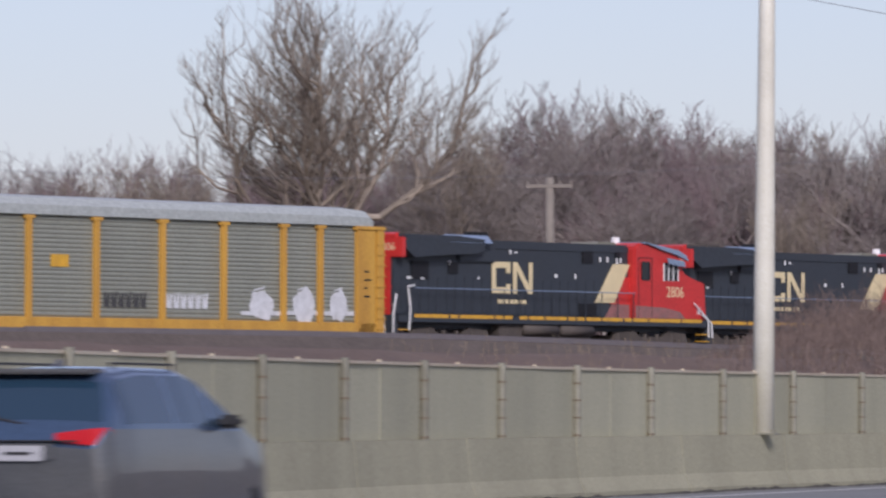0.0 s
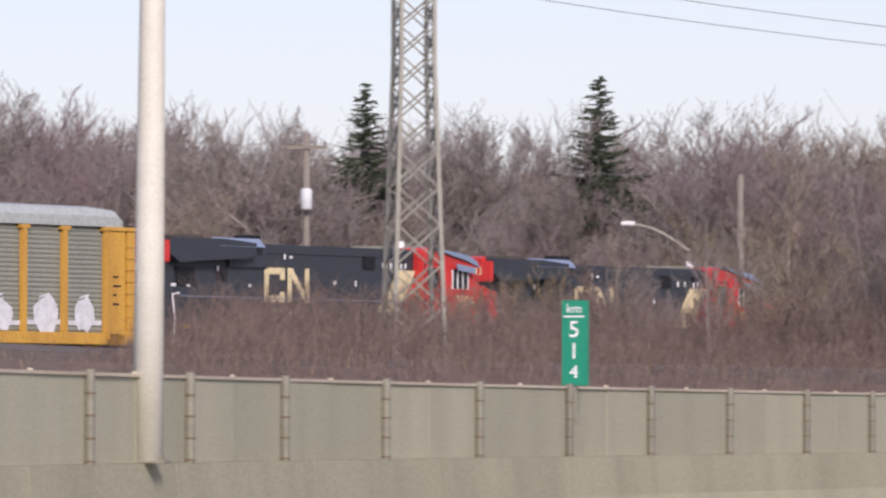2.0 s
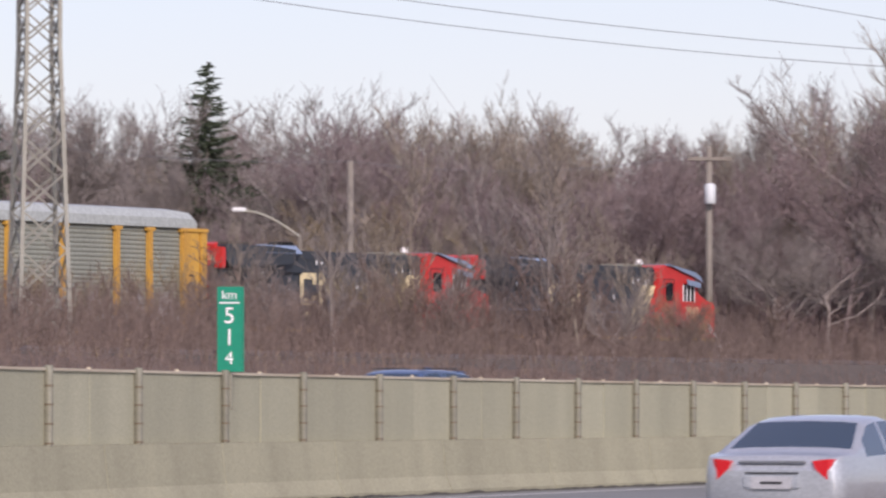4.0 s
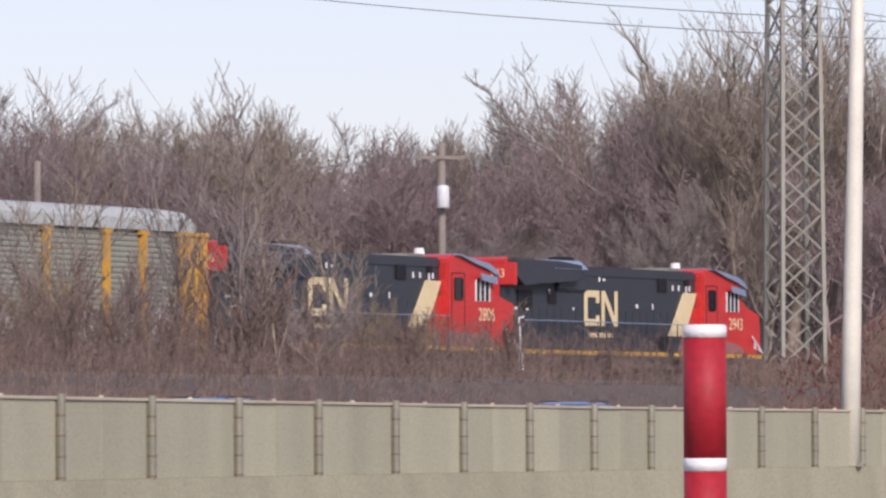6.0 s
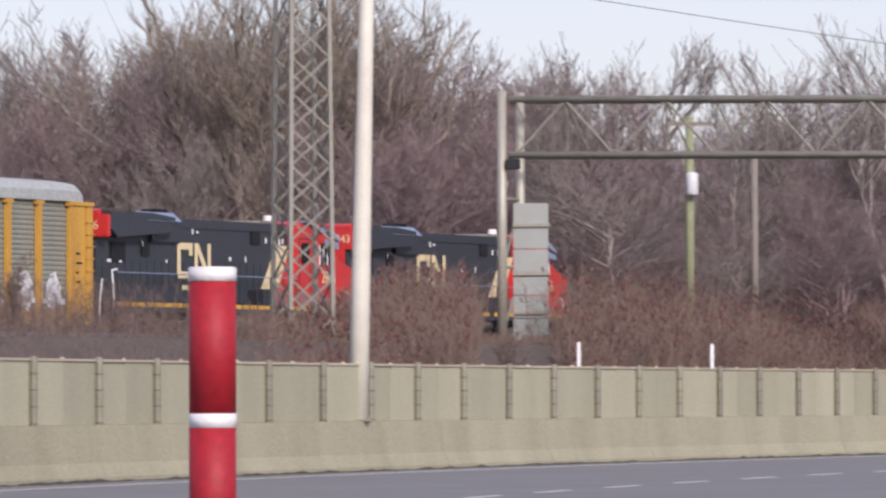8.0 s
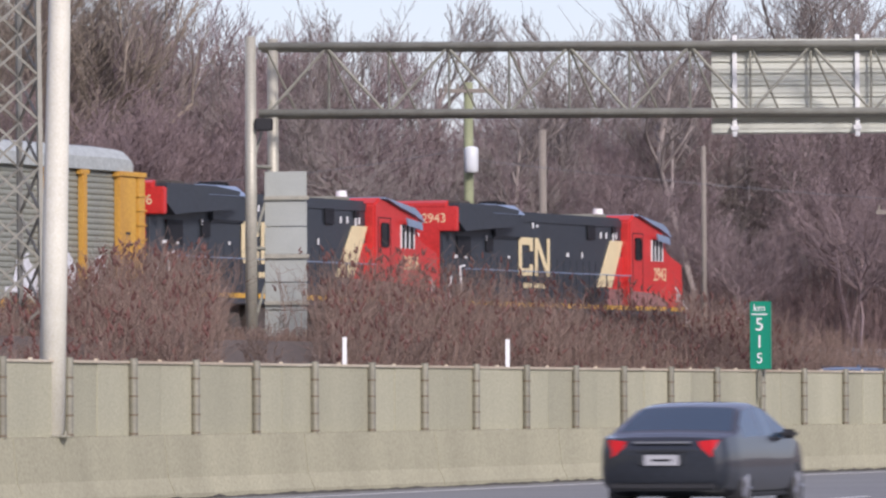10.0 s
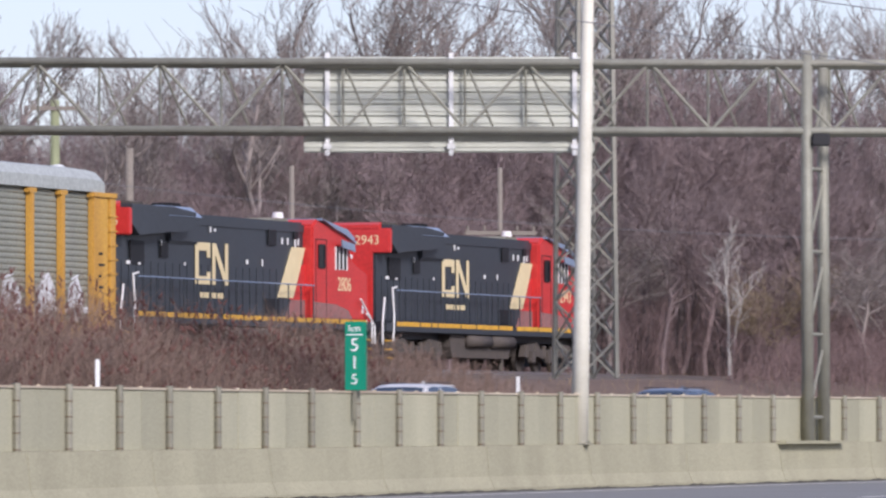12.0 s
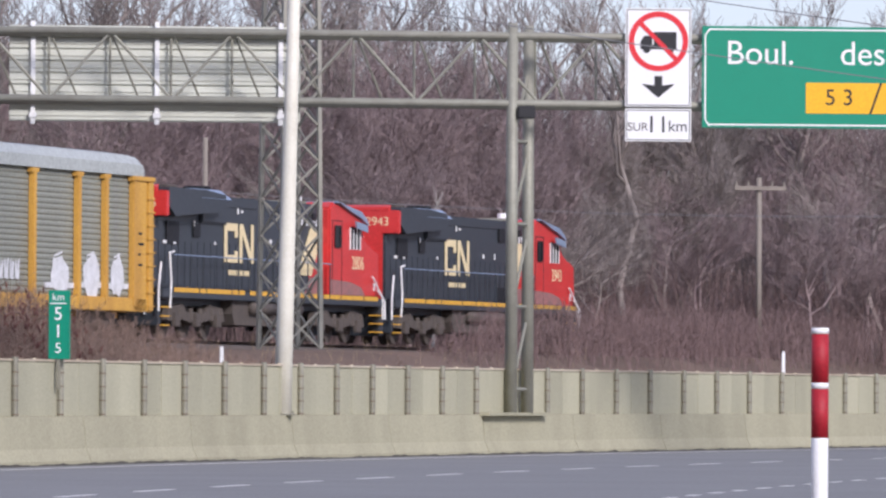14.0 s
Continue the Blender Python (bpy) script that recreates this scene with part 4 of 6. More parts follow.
    for zc, s in ((8.3, -1), (10.45, 1)):
        prism(bm, [(39.41, zc), (39.45, zc), (39.56, zc + s * 0.13), (39.55, zc + s * 0.17), (39.52, zc + s * 0.16)], -0.006, -0.001)
    part("border", bm, M_WHITE, gs)
    lettering("text", "Boul.", 0.86, M_WHITE, gs, Matrix.Translation((40.83, -0.004, 9.98)) @ up)
    lettering("text", "des", 0.86, M_WHITE, gs, Matrix.Translation((43.45, -0.004, 9.98)) @ up)
    bm = bmesh.new()
    prism(bm, [(42.0, 8.48), (42.0, 9.26), (44.6, 9.26), (44.2, 8.48)], -0.012, -0.001)
    part("exit_plaque", bm, M_YELLOW_SIGN, gs, "yellow exit plaque")
    bm = bmesh.new()
    prism(bm, [(43.62, 8.48), (43.68, 8.48), (43.95, 9.26), (43.89, 9.26)], -0.016, -0.011)
    part("plaque_bar", bm, M_DARK, gs)
    lettering("text", "5 3", 0.58, M_DARK, gs, Matrix.Translation((42.85, -0.014, 8.87)) @ up)


def lattice_tower(x, y, base, wid, top_w, h, taper_at, legs_out=0.0):
    """Four-legged steel lattice mast."""
    tw = root("lattice_tower", "grey steel lattice power tower", "power tower", pose(x, y, base, 0, 0, 20), "power towers")

    def half(z):
        return (wid + (top_w - wid) * min(z / taper_at, 1.0)) / 2
    for sx in (-1, 1):
        for sy in (-1, 1):
            bm = bmesh.new()
            zs = [0, taper_at, h]
            for a, b in zip(zs, zs[1:]):
                pa, pb = Vector((sx * half(a), sy * half(a), a)), Vector((sx * half(b), sy * half(b), b))
                loft(bm, [[p + Vector(d) for d in ((-0.055, -0.055, 0), (0.055, -0.055, 0), (0.055, 0.055, 0), (-0.055, 0.055, 0))] for p in (pa, pb)])
            part("leg", bm, M_TOWER, tw)
    z, k = 0.0, 0
    while z < h - 0.3:
        step = max(2 * half(z) * 0.85, 0.7)
        a, b = half(z), half(min(z + step, h))
        for axis in (0, 1):
            for side in (-1, 1):
                bm = bmesh.new()
                for d in (-1, 1):
                    if axis == 0:
                        p, q = (d * a, side * a, z), (-d * b, side * b, min(z + step, h))
                    else:
                        p, q = (side * a, d * a, z), (side * b, -d * b, min(z + step, h))
                    tube(bm, p, q, 0.034, n=4)
                part("brace", bm, M_TOWER, tw)
        z += step


def wood_pole(x, y, top, r=0.14, material=None, arms=(), tank=None, label="weathered grey wooden utility pole"):
    z0 = land(x, y)
    po = root("utility_pole", label, "utility pole", pose(x, y, z0 - 0.1), "utility poles")
    bm = bmesh.new()
    tube(bm, (0, 0, 0), (0, 0, top - z0), r * 1.15, r, 10)
    part("shaft", bm, material or M_WOOD_POLE, po, smooth=True)
    for z, half in arms:
        bm = bmesh.new()
        box(bm, -half, half, -0.2, -0.08, z - z0 - 0.07, z - z0 + 0.07)
        for k in (-1, -0.5, 0.5, 1):
            tube(bm, (half * k * 0.92, -0.14, z - z0 + 0.06), (half * k * 0.92, -0.14, z - z0 + 0.25), 0.05, n=8)
        part("cross_arm", bm, M_WOOD_POLE, po)
    if tank:
        bm = bmesh.new()
        zt = tank - z0
        n = 14
        loft(bm, [[(0.05 + rr * math.cos(2 * math.pi * k / n), -0.42 + rr * math.sin(2 * math.pi * k / n), zt + dz) for k in range(n)] for dz, rr in ((-0.48, 0.22), (-0.44, 0.25), (0.34, 0.25), (0.40, 0.22), (0.44, 0.1))])
        part("transformer", bm, M_TRANSFORMER, po, "pale grey drum transformer", True)


def street_lamp(x, y, top, reach):
    z0 = land(x, y)
    sl = root("street_lamp", "distant street lamp with a curved arm", "street lamp", pose(x - reach, y, z0 - 0.1))
    bm = bmesh.new()
    tube(bm, (-reach * 0 + 2 * reach, 0, 0), (2 * reach, 0, top - z0 - 1.2), 0.1, 0.07, 8)
    part("shaft", bm, M_WOOD_POLE, sl)
    bm = bmesh.new()
    pts = [(2 * reach - 2 * reach * (k / 8) , 0, top - z0 - 1.2 + 1.1 * math.sin(k / 8 * math.pi / 2)) for k in range(9)]
    for a, b in zip(pts, pts[1:]):
        tube(bm, a, b, 0.05, n=6)
    part("arm", bm, M_GALV, sl)
    bm = bmesh.new()
    box(bm, -0.5, 0.1, -0.15, 0.15, top - z0 - 0.12, top - z0 + 0.05, 0.04)
    part("lamp_head", bm, M_WHITE, sl)


def wire(name, a, b, sag, r=0.013):
    a, b = Vector(a), Vector(b)
    cu = bpy.data.curves.new(name, "CURVE")
    cu.dimensions, cu.bevel_depth, cu.bevel_resolution = "3D", r, 1
    sp = cu.splines.new("POLY")
    n = 24
    sp.points.add(n)
    for i in range(n + 1):
        k = i / n
        p = a.lerp(b, k)
        sp.points[i].co = (p.x, p.y, p.z - 4 * sag * k * (1 - k), 1)
    cu.materials.append(M_WIRE)
    tagged(new(name, cu), "thin dark overhead power line", "power line", "overhead wires")


def stake(x, y, top):
    z0 = land(x, y)
    st = root("marker_stake", "slim white marker stake beside the far carriageway", "stake", pose(x, y, z0 - 0.05), "marker stakes")
    bm = bmesh.new()
    box(bm, -0.05, 0.05, -0.02, 0.02, 0, top - z0 + 0.05, 0.008)
    part("blade", bm, M_WHITE, st)


for y, lean, n_off in ((51.7, 0.5, 0.1), (136.6, 1.3, -0.05), (189.6, 1.3, -0.02)):
    lamp_pole(s_at(y), lean, n_off)
km_sign(S_ZERO, "4")
km_sign(S_ZERO + 28 * S_SPACING, "5")
red_post(0.65, 20.0, 1.84, 0.07, 0.39, "red and white striped plastic delineator post on the roadside")
red_post(12.59, 73.37, 1.84, 0.048, 0.27, "red and white striped slim delineator post on the roadside")
gantry()
lattice_tower(-20.1, 153.5, 2.3, 1.55, 0.95, 20.0, 9.5)
lattice_tower(8.7, 189.8, 2.6, 1.3, 1.1, 22.0, 12)
lattice_tower(36.05, 214.3, 2.7, 1.2, 1.0, 22.0, 12)
wood_pole(-35.5, 252.3, 14.2, arms=((13.6, 0.9),), tank=11.4, label="wooden utility pole with a pale drum transformer")
wood_pole(-50.3, 238.3, 12.4, r=0.2, arms=((12.0, 1.1),))
wood_pole(-17.6, 263.7, 12.8, r=0.13)
wood_pole(-1.76, 268.0, 13.6, arms=((13.05, 1.0),), tank=11.5, label="wooden utility pole with cross-arm and drum transformer")
wood_pole(28.1, 272.0, 12.9, r=0.165, material=M_GREEN_POLE, arms=((12.6, 0.87),), tank=10.2, label="greenish treated utility pole with a drum transformer")
wood_pole(30.95, 274.0, 11.3, r=0.14)
wood_pole(37.0, 276.0, 10.8, r=0.09)
wood_pole(44.7, 277.0, 10.8, r=0.09, arms=((8.45, 1.3),))
wood_pole(66.8, 283.0, 9.8, r=0.1, arms=((9.4, 1.0),))
street_lamp(-20.4, 253.7, 10.4, 1.2)
street_lamp(-55.3, 241.0, 9.6, 1.2)
for a, b, sag in (((-42, 160, 19.2), (30, 166, 11.5), 2.8), ((-42, 162, 20.2), (30, 168, 12.0), 2.9), ((-10, 178, 16.5), (60, 182, 6.8), 0.9), ((-8, 180, 17.6), (62, 185, 8.0), 0.9), ((-80, 240, 13.0), (-35.5, 252.3, 13.8), 0.8), ((-35.5, 252.3, 13.8), (-17.6, 263.7, 12.7), 0.5),
                  ((-17.6, 263.7, 12.7), (-1.76, 268.0, 13.2), 0.6), ((28.1, 272.0, 10.1), (78, 278, 8.4), 1.0), ((11.4, 274, 9.3), (28.1, 272.0, 10.5), 0.5)):
    wire("overhead_wire", a, b, sag)
for x, y, top in ((16.62, 191.65, 3.04), (20.36, 191.1, 2.97), (34.4, 215.3, 2.75), (58.6, 248.3, 2.95)):
    stake(x, y, top)


# ---- vehicles ----
def car(name, label, L, W, H, paint, kind, m, tail=None, upper=None):
    """Origin on the ground under the middle; +x forward. kind: 'suv' or 'sedan'."""
    c = root(name, label, "car", m)
    hl, hw = L / 2, W / 2
    suv = kind == "suv"
    belt = H * (0.68 if suv else 0.645)
    # one shell from tail to nose: roofline, plan width and floor line, cut into body, cabin and panes
    if suv:
        base, top = (-hl + 0.14, hl * 0.50), (-hl + 0.55, hl * 0.10)
        line = ((-hl, 0.58), (-hl + 0.04, 0.655), (-hl + 0.12, 0.70), (-hl + 0.40, 0.925), (-hl + 0.55, 0.972), (-hl + 1.2, 1.0), (0.0, 0.998), (hl * 0.12, 0.97), (hl * 0.53, 0.685), (hl * 0.62, 0.655), (hl * 0.86, 0.585), (hl, 0.45))
        panes = ((-hl + 0.42, -0.62), (-0.54, 0.36), (0.43, hl * 0.40))
        back, fore = (-hl + 0.16, -hl + 0.42), (hl * 0.15, hl * 0.50)
    else:
        base, top = (-hl + 0.62, hl * 0.54), (-hl + 1.42, hl * 0.10)
        line = ((-hl, 0.54), (-hl + 0.04, 0.645), (-hl + 0.10, 0.685), (-hl + 0.60, 0.715), (-hl + 1.38, 0.955), (-hl + 1.75, 0.988), (-0.1, 1.0), (hl * 0.12, 0.975), (hl * 0.55, 0.68), (hl * 0.68, 0.64), (hl * 0.88, 0.56), (hl, 0.42))
        panes = ((-hl + 0.95, -0.50), (-0.42, 0.40), (0.47, hl * 0.44))
        back, fore = (-hl + 0.70, -hl + 1.36), (hl * 0.15, hl * 0.52)
    zb, zt = belt - 0.06, H - 0.02
    bw, tw = hw * 0.93, hw * 0.70
    cuts = {round(v, 3) for v in np.concatenate([np.arange(-hl, -hl + 0.2, 0.03), np.arange(-hl + 0.2, hl, 0.09), [hl - 0.03, hl]])}
    cuts |= {round(v, 3) for pair in panes + (back, fore) for v in pair}
    xs = sorted(cuts)
    plan = ((-hl, 0.80), (-hl + 0.04, 0.90), (-hl + 0.14, 0.955), (-hl + 0.6, 1.0), (hl * 0.5, 1.0), (hl * 0.8, 0.95), (hl - 0.1, 0.83), (hl, 0.66))
    keel = ((-hl, 0.40), (-hl + 0.1, 0.30), (-hl + 0.6, 0.21), (hl - 0.6, 0.21), (hl, 0.34))

    def at(table, v):
        return float(np.mean([np.interp(v + e, [p[0] for p in table], [p[1] for p in table]) for e in (-0.035, 0.0, 0.035)]))
    rings, rise = [], []
    for v in xs:
        w, z0, zr = hw * at(plan, v), at(keel, v), H * at(line, v)
        be = min(belt + 0.02 * (v < 0), zr - 0.015)
        k = max((zr - be) / (H - belt), 0.0)
        side = [(w * (0.955 - 0.25 * (f * k) ** 1.25), be + f * (zr - be)) for f in (0.09, 0.3, 0.6, 0.87)]
        yt = w * (0.955 - 0.25 * k ** 1.25)
        half = [(0.0, z0), (0.84 * w, z0), (0.965 * w, z0 + 0.09), (w, z0 + 0.42 * (be - z0)), (0.99 * w, z0 + 0.74 * (be - z0)), (0.975 * w, z0 + 0.86 * (be - z0)), (0.955 * w, be), *side,
                (0.90 * yt, zr - 0.016), (0.60 * yt, zr), (0.0, zr + 0.008)]
        rings.append([(v, -y, z) for y, z in half] + [(v, y, z) for y, z in half[-2:0:-1]])
        rise.append(k)
    nr = len(rings[0])
    sheets = {}
    for i in range(len(xs) - 1):
        mid = (xs[i] + xs[i + 1]) / 2
        for j in range(nr):
            jj = min(j, nr - 1 - j)               # the same strip on both flanks
            kind_of = "cabin" if jj >= 6 and min(rise[i], rise[i + 1]) > 0.02 else "body"
            if 7 <= jj <= 9 and min(rise[i], rise[i + 1]) > 0.3:
                for pn, (p0, p1) in enumerate(panes):
                    if p0 < mid < p1:
                        kind_of = ("pane", pn, j < nr / 2)
            if jj >= 11 and back[0] < mid < back[1]:
                kind_of = "rear_window"
            if jj >= 11 and fore[0] < mid < fore[1]:
                kind_of = "windscreen"
            sheets.setdefault(kind_of, []).append((i, j))

    def shell(nm, cells, material, parent, lab=""):
        b2, made = bmesh.new(), {}

        def vert(i, j):
            if (i, j % nr) not in made:
                made[(i, j % nr)] = b2.verts.new(rings[i][j % nr])
            return made[(i, j % nr)]
        for i, j in cells:
            b2.faces.new((vert(i, j), vert(i, j + 1), vert(i + 1, j + 1), vert(i + 1, j)))
        if nm == "body":
            for i in (0, len(xs) - 1):
                b2.faces.new([vert(i, j) for j in range(nr)])
        return part(nm, b2, material, parent, lab, smooth=True)
    body = shell("body", sheets["body"], paint, c)
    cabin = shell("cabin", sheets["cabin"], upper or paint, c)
    for pn in range(len(panes)):
        for flank in (True, False):
            if ("pane", pn, flank) in sheets:
                shell("side_window", sheets[("pane", pn, flank)], M_CAR_GLASS, cabin, "dark side window")
    shell("rear_window", sheets["rear_window"], M_CAR_GLASS, cabin, "dark rear window")
    shell("windscreen", sheets["windscreen"], M_CAR_GLASS, cabin, "windscreen")
    # tail: lamps, bumper, plate, wiper, spoiler
    tz = belt - (0.05 if suv else 0.10)
    lo_, mi_, hi_ = (0.04, 0.075, 0.085) if suv else (0.06, 0.12, 0.12)
    d0, d1 = (-lo_, lo_ * 0.8) if suv else (0.01, 0.10)
    for sg in (-1, 1):
        bm = bmesh.new()
        loft(bm, [[(x, sg * y * 0.94, z) for x, y, z in r] for r in (
            [(-hl + 0.06, hw * (0.42 if suv else 0.62), tz + d0), (-hl + 0.06, hw * (0.40 if suv else 0.58), tz + d1), (-hl - 0.012, hw * (0.40 if suv else 0.58), tz + d1), (-hl - 0.012, hw * (0.42 if suv else 0.62), tz + d0)],
            [(-hl + 0.08, hw * 0.80, tz - mi_), (-hl + 0.08, hw * 0.80, tz + mi_), (-hl + 0.0, hw * 0.80, tz + mi_), (-hl + 0.0, hw * 0.80, tz - mi_)],
            [(-hl + 0.40, hw * 0.95, tz - lo_), (-hl + 0.40, hw * 0.94, tz + hi_), (-hl + 0.14, hw * 0.965, tz + hi_), (-hl + 0.12, hw * 0.975, tz - mi_)])])
        part("tail_lamp", bm, tail or M_TAIL_DULL, body, "red tail lamp")
    bm = bmesh.new()
    box(bm, -hl - 0.03, -hl + 0.15, -hw * 0.80, hw * 0.80, 0.30, 0.40 if not suv else 0.50, 0.03)
    part("rear_bumper_trim", bm, M_TRIM, body, "black lower bumper trim")
    bm = bmesh.new()
    box(bm, -hl - 0.035, -hl + 0.05, -0.34, 0.34, tz - 0.22, tz - 0.06, 0.02)
    part("plate_recess", bm, paint, body)
    bm = bmesh.new()
    box(bm, -hl - 0.045, -hl - 0.03, -0.24, 0.24, tz - 0.22, tz - 0.08, 0.004)
    part("plate", bm, M_PLATE, body, "pale number plate")
    bm = bmesh.new()
    box(bm, -hl - 0.049, -hl - 0.045, -0.13, 0.13, tz - 0.165, tz - 0.135)
    part("plate_bar", bm, M_TRIM, body)
    bm = bmesh.new()
    box(bm, -hl - 0.028, -hl + 0.05, -hw * (0.62 if suv else 0.36), hw * (0.62 if suv else 0.36), tz - 0.045, tz - 0.03, 0.004)
    part("hatch_seam", bm, M_TRIM, body, "dark seam above the plate")
    if suv:
        bm = bmesh.new()
        box(bm, top[0] - 0.22, top[0] + 0.15, -tw * 0.86, tw * 0.86, H - 0.07, H - 0.02, 0.015)
        part("roof_spoiler", bm, paint, cabin)
        bm = bmesh.new()
        tube(bm, (base[0] - 0.0, 0.0, zb + 0.12), (base[0] + 0.03, 0.42, zb + 0.2), 0.014, n=6)
        part("rear_wiper", bm, M_TRIM, cabin)
        for sg in (-1, 1):
            bm = bmesh.new()
            tube(bm, (top[0] + 0.2, sg * tw * 0.9, H + 0.03), (top[1] - 0.1, sg * tw * 0.9, H + 0.025), 0.012, n=6)
            for x in (top[0] + 0.25, top[1] - 0.15):
                tube(bm, (x, sg * tw * 0.9, H - 0.03), (x, sg * tw * 0.9, H + 0.03), 0.014, n=6)
            part("roof_rail", bm, M_TRIM, cabin)
        bm = bmesh.new()
        prism(bm, [(top[0] + 0.3, H), (top[0] + 0.45, H + 0.07), (top[0] + 0.5, H)], -0.03, 0.03)
        part("antenna_fin", bm, paint, cabin)
    else:
        bm = bmesh.new()
        box(bm, -hl - 0.01, -hl + 0.03, -0.4, 0.4, tz + 0.07, tz + 0.10, 0.01)
        part("boot_trim", bm, M_RIM, body)
    for sg in (-1, 1):
        bm = bmesh.new()
        box(bm, base[1] - 0.62, base[1] - 0.42, sg * (hw * 0.93), sg * (hw + 0.15), belt + 0.02, belt + 0.15, 0.04)
        part("mirror", bm, M_TRIM, body, "door mirror")
        for hx in (-0.55, 0.45):
            bm = bmesh.new()
            box(bm, hx, hx + 0.2, sg * hw * 0.90, sg * hw * 0.955, belt - 0.22, belt - 0.18, 0.01)
            part("door_handle", bm, paint, body)
        bm = bmesh.new()
        box(bm, -hl * 0.55, hl * 0.5, sg * hw * 0.85, sg * hw * 0.945, 0.2, 0.32 if suv else 0.26, 0.02)
        part("sill", bm, M_TRIM, body, "dark lower sill")
    R = 0.355 if suv else 0.32
    for x in (-hl * 0.60, hl * 0.60):
        for sg in (-1, 1):
            y0, y1 = sg * (hw - 0.235), sg * (hw - 0.005)
            bm = bmesh.new()
            tube(bm, (x, y0, R), (x, sg * hw * 0.975, R), R + 0.04, n=28)
            part("wheel_arch", bm, M_TRIM, body)
            bm = bmesh.new()
            tube(bm, (x, y0, R), (x, sg * (hw * 0.975 + 0.01), R), R, n=28)
            wh = part("wheel", bm, M_TYRE, c, "black tyre", True)
            bm = bmesh.new()
            tube(bm, (x, sg * hw * 0.95, R), (x, sg * (hw * 0.975 + 0.016), R), R * 0.64, n=24)
            for k in range(5):
                a = 2 * math.pi * k / 5
                tube(bm, (x, sg * (hw * 0.975 + 0.012), R), (x + R * 0.6 * math.cos(a), sg * (hw * 0.975 + 0.012), R + R * 0.6 * math.sin(a)), 0.03, n=5)
            part("rim", bm, M_RIM, wh, "alloy rim")
    return c


def paint_mat(name, color, metal=0.3, dirt=None):
    return mat(name, color, 0.32, metal, vary=0.08, scale=1.2, fine=30, bump=0.0, coat=0.7, second=dirt)


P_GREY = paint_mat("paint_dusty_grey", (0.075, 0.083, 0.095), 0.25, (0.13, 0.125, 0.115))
# Grey SUV's cabin: the sky it mirrors is painted in as blue.
P_GREY_SKY = paint_mat("paint_grey_sky_tint", (0.065, 0.11, 0.185), 0.5)
P_WHITE = paint_mat("paint_white", (0.68, 0.70, 0.71), 0.0, (0.56, 0.55, 0.51))
P_SILVER = paint_mat("paint_silver_blue", (0.46, 0.485, 0.51), 0.4)
P_DARK = paint_mat("paint_dark_blue", (0.03, 0.035, 0.045), 0.3)
P_BLUE = paint_mat("paint_blue", (0.06, 0.12, 0.25), 0.4)
P_TEAL = paint_mat("paint_grey_blue", (0.09, 0.14, 0.20), 0.4)


def hd_pose(x, y, heading):
    return pose(x, y, 0.0, 0, 0, 90 - heading)


# time, place of the tail on the plan, heading
DRIVES = {
    "grey": [(0.0, -9.53, -13.57, 7.3), (0.3, -7.66, -1.59, 10.8), (0.6, -6.19, 12.82, 13.9), (0.9, -4.91, 27.89, 16.4), (1.2, -3.73, 43.18, 18.2)],
    "white": [(0.5, -9.85, -9.7, 7.4), (0.6, -8.9, -6.87, 8.1), (0.9, -6.74, 1.49, 11.7), (1.2, -5.19, 11.6, 14.8), (1.5, -3.35, 20.57, 17.6), (1.8, -1.85, 30.47, 19.7)],
    "silver": [(3.0, -5.39, 18.1, 11.7), (3.3, -3.92, 25.83, 14.1), (3.6, -2.42, 33.59, 15.9), (3.9, -0.76, 39.46, 17.4), (4.2, 0.79, 45.39, 18.7)],
    "dark_one": [(4.2, -8.04, 27.14, 9.1), (4.8, -2.5, 45.03, 12.2)],
    "dark_two": [(8.2, -0.5, 82.0, 15.4), (9.3, 8.1, 107.5, 20.0), (10.3, 18.75, 132.1, 24.9), (10.7, 24.6, 141.5, 27.0)],
}


def drive_rows(key, length):
    """Tail positions to poses of the middle, carried on at a steady pace before and after."""
    d = DRIVES[key]
    out = []

    def row(t, x, y, h):
        a = radians(h)
        out.append((t, hd_pose(x + math.sin(a) * length / 2, y + math.cos(a) * length / 2, h)))
    (t0, x0, y0, h0), (t1, x1, y1, h1) = d[0], d[1]
    if t0 > 0:
        vx, vy = (x1 - x0) / (t1 - t0), (y1 - y0) / (t1 - t0)
        row(0.0, x0 - (min(vx, 5.0) if t0 < 1 else vx) * t0, y0 - max(vy, 22) * t0, h0)
    for r in d:
        row(*r)
    (ta, xa, ya, _), (tb, xb, yb, hb) = d[-2], d[-1]
    v = max(math.hypot(xb - xa, yb - ya) / (tb - ta), 26.0)
    hh = max(hb, 27.0)
    row(14.0, xb + math.sin(radians(hh)) * v * (14 - tb), yb + math.cos(radians(hh)) * v * (14 - tb), hh)
    return out


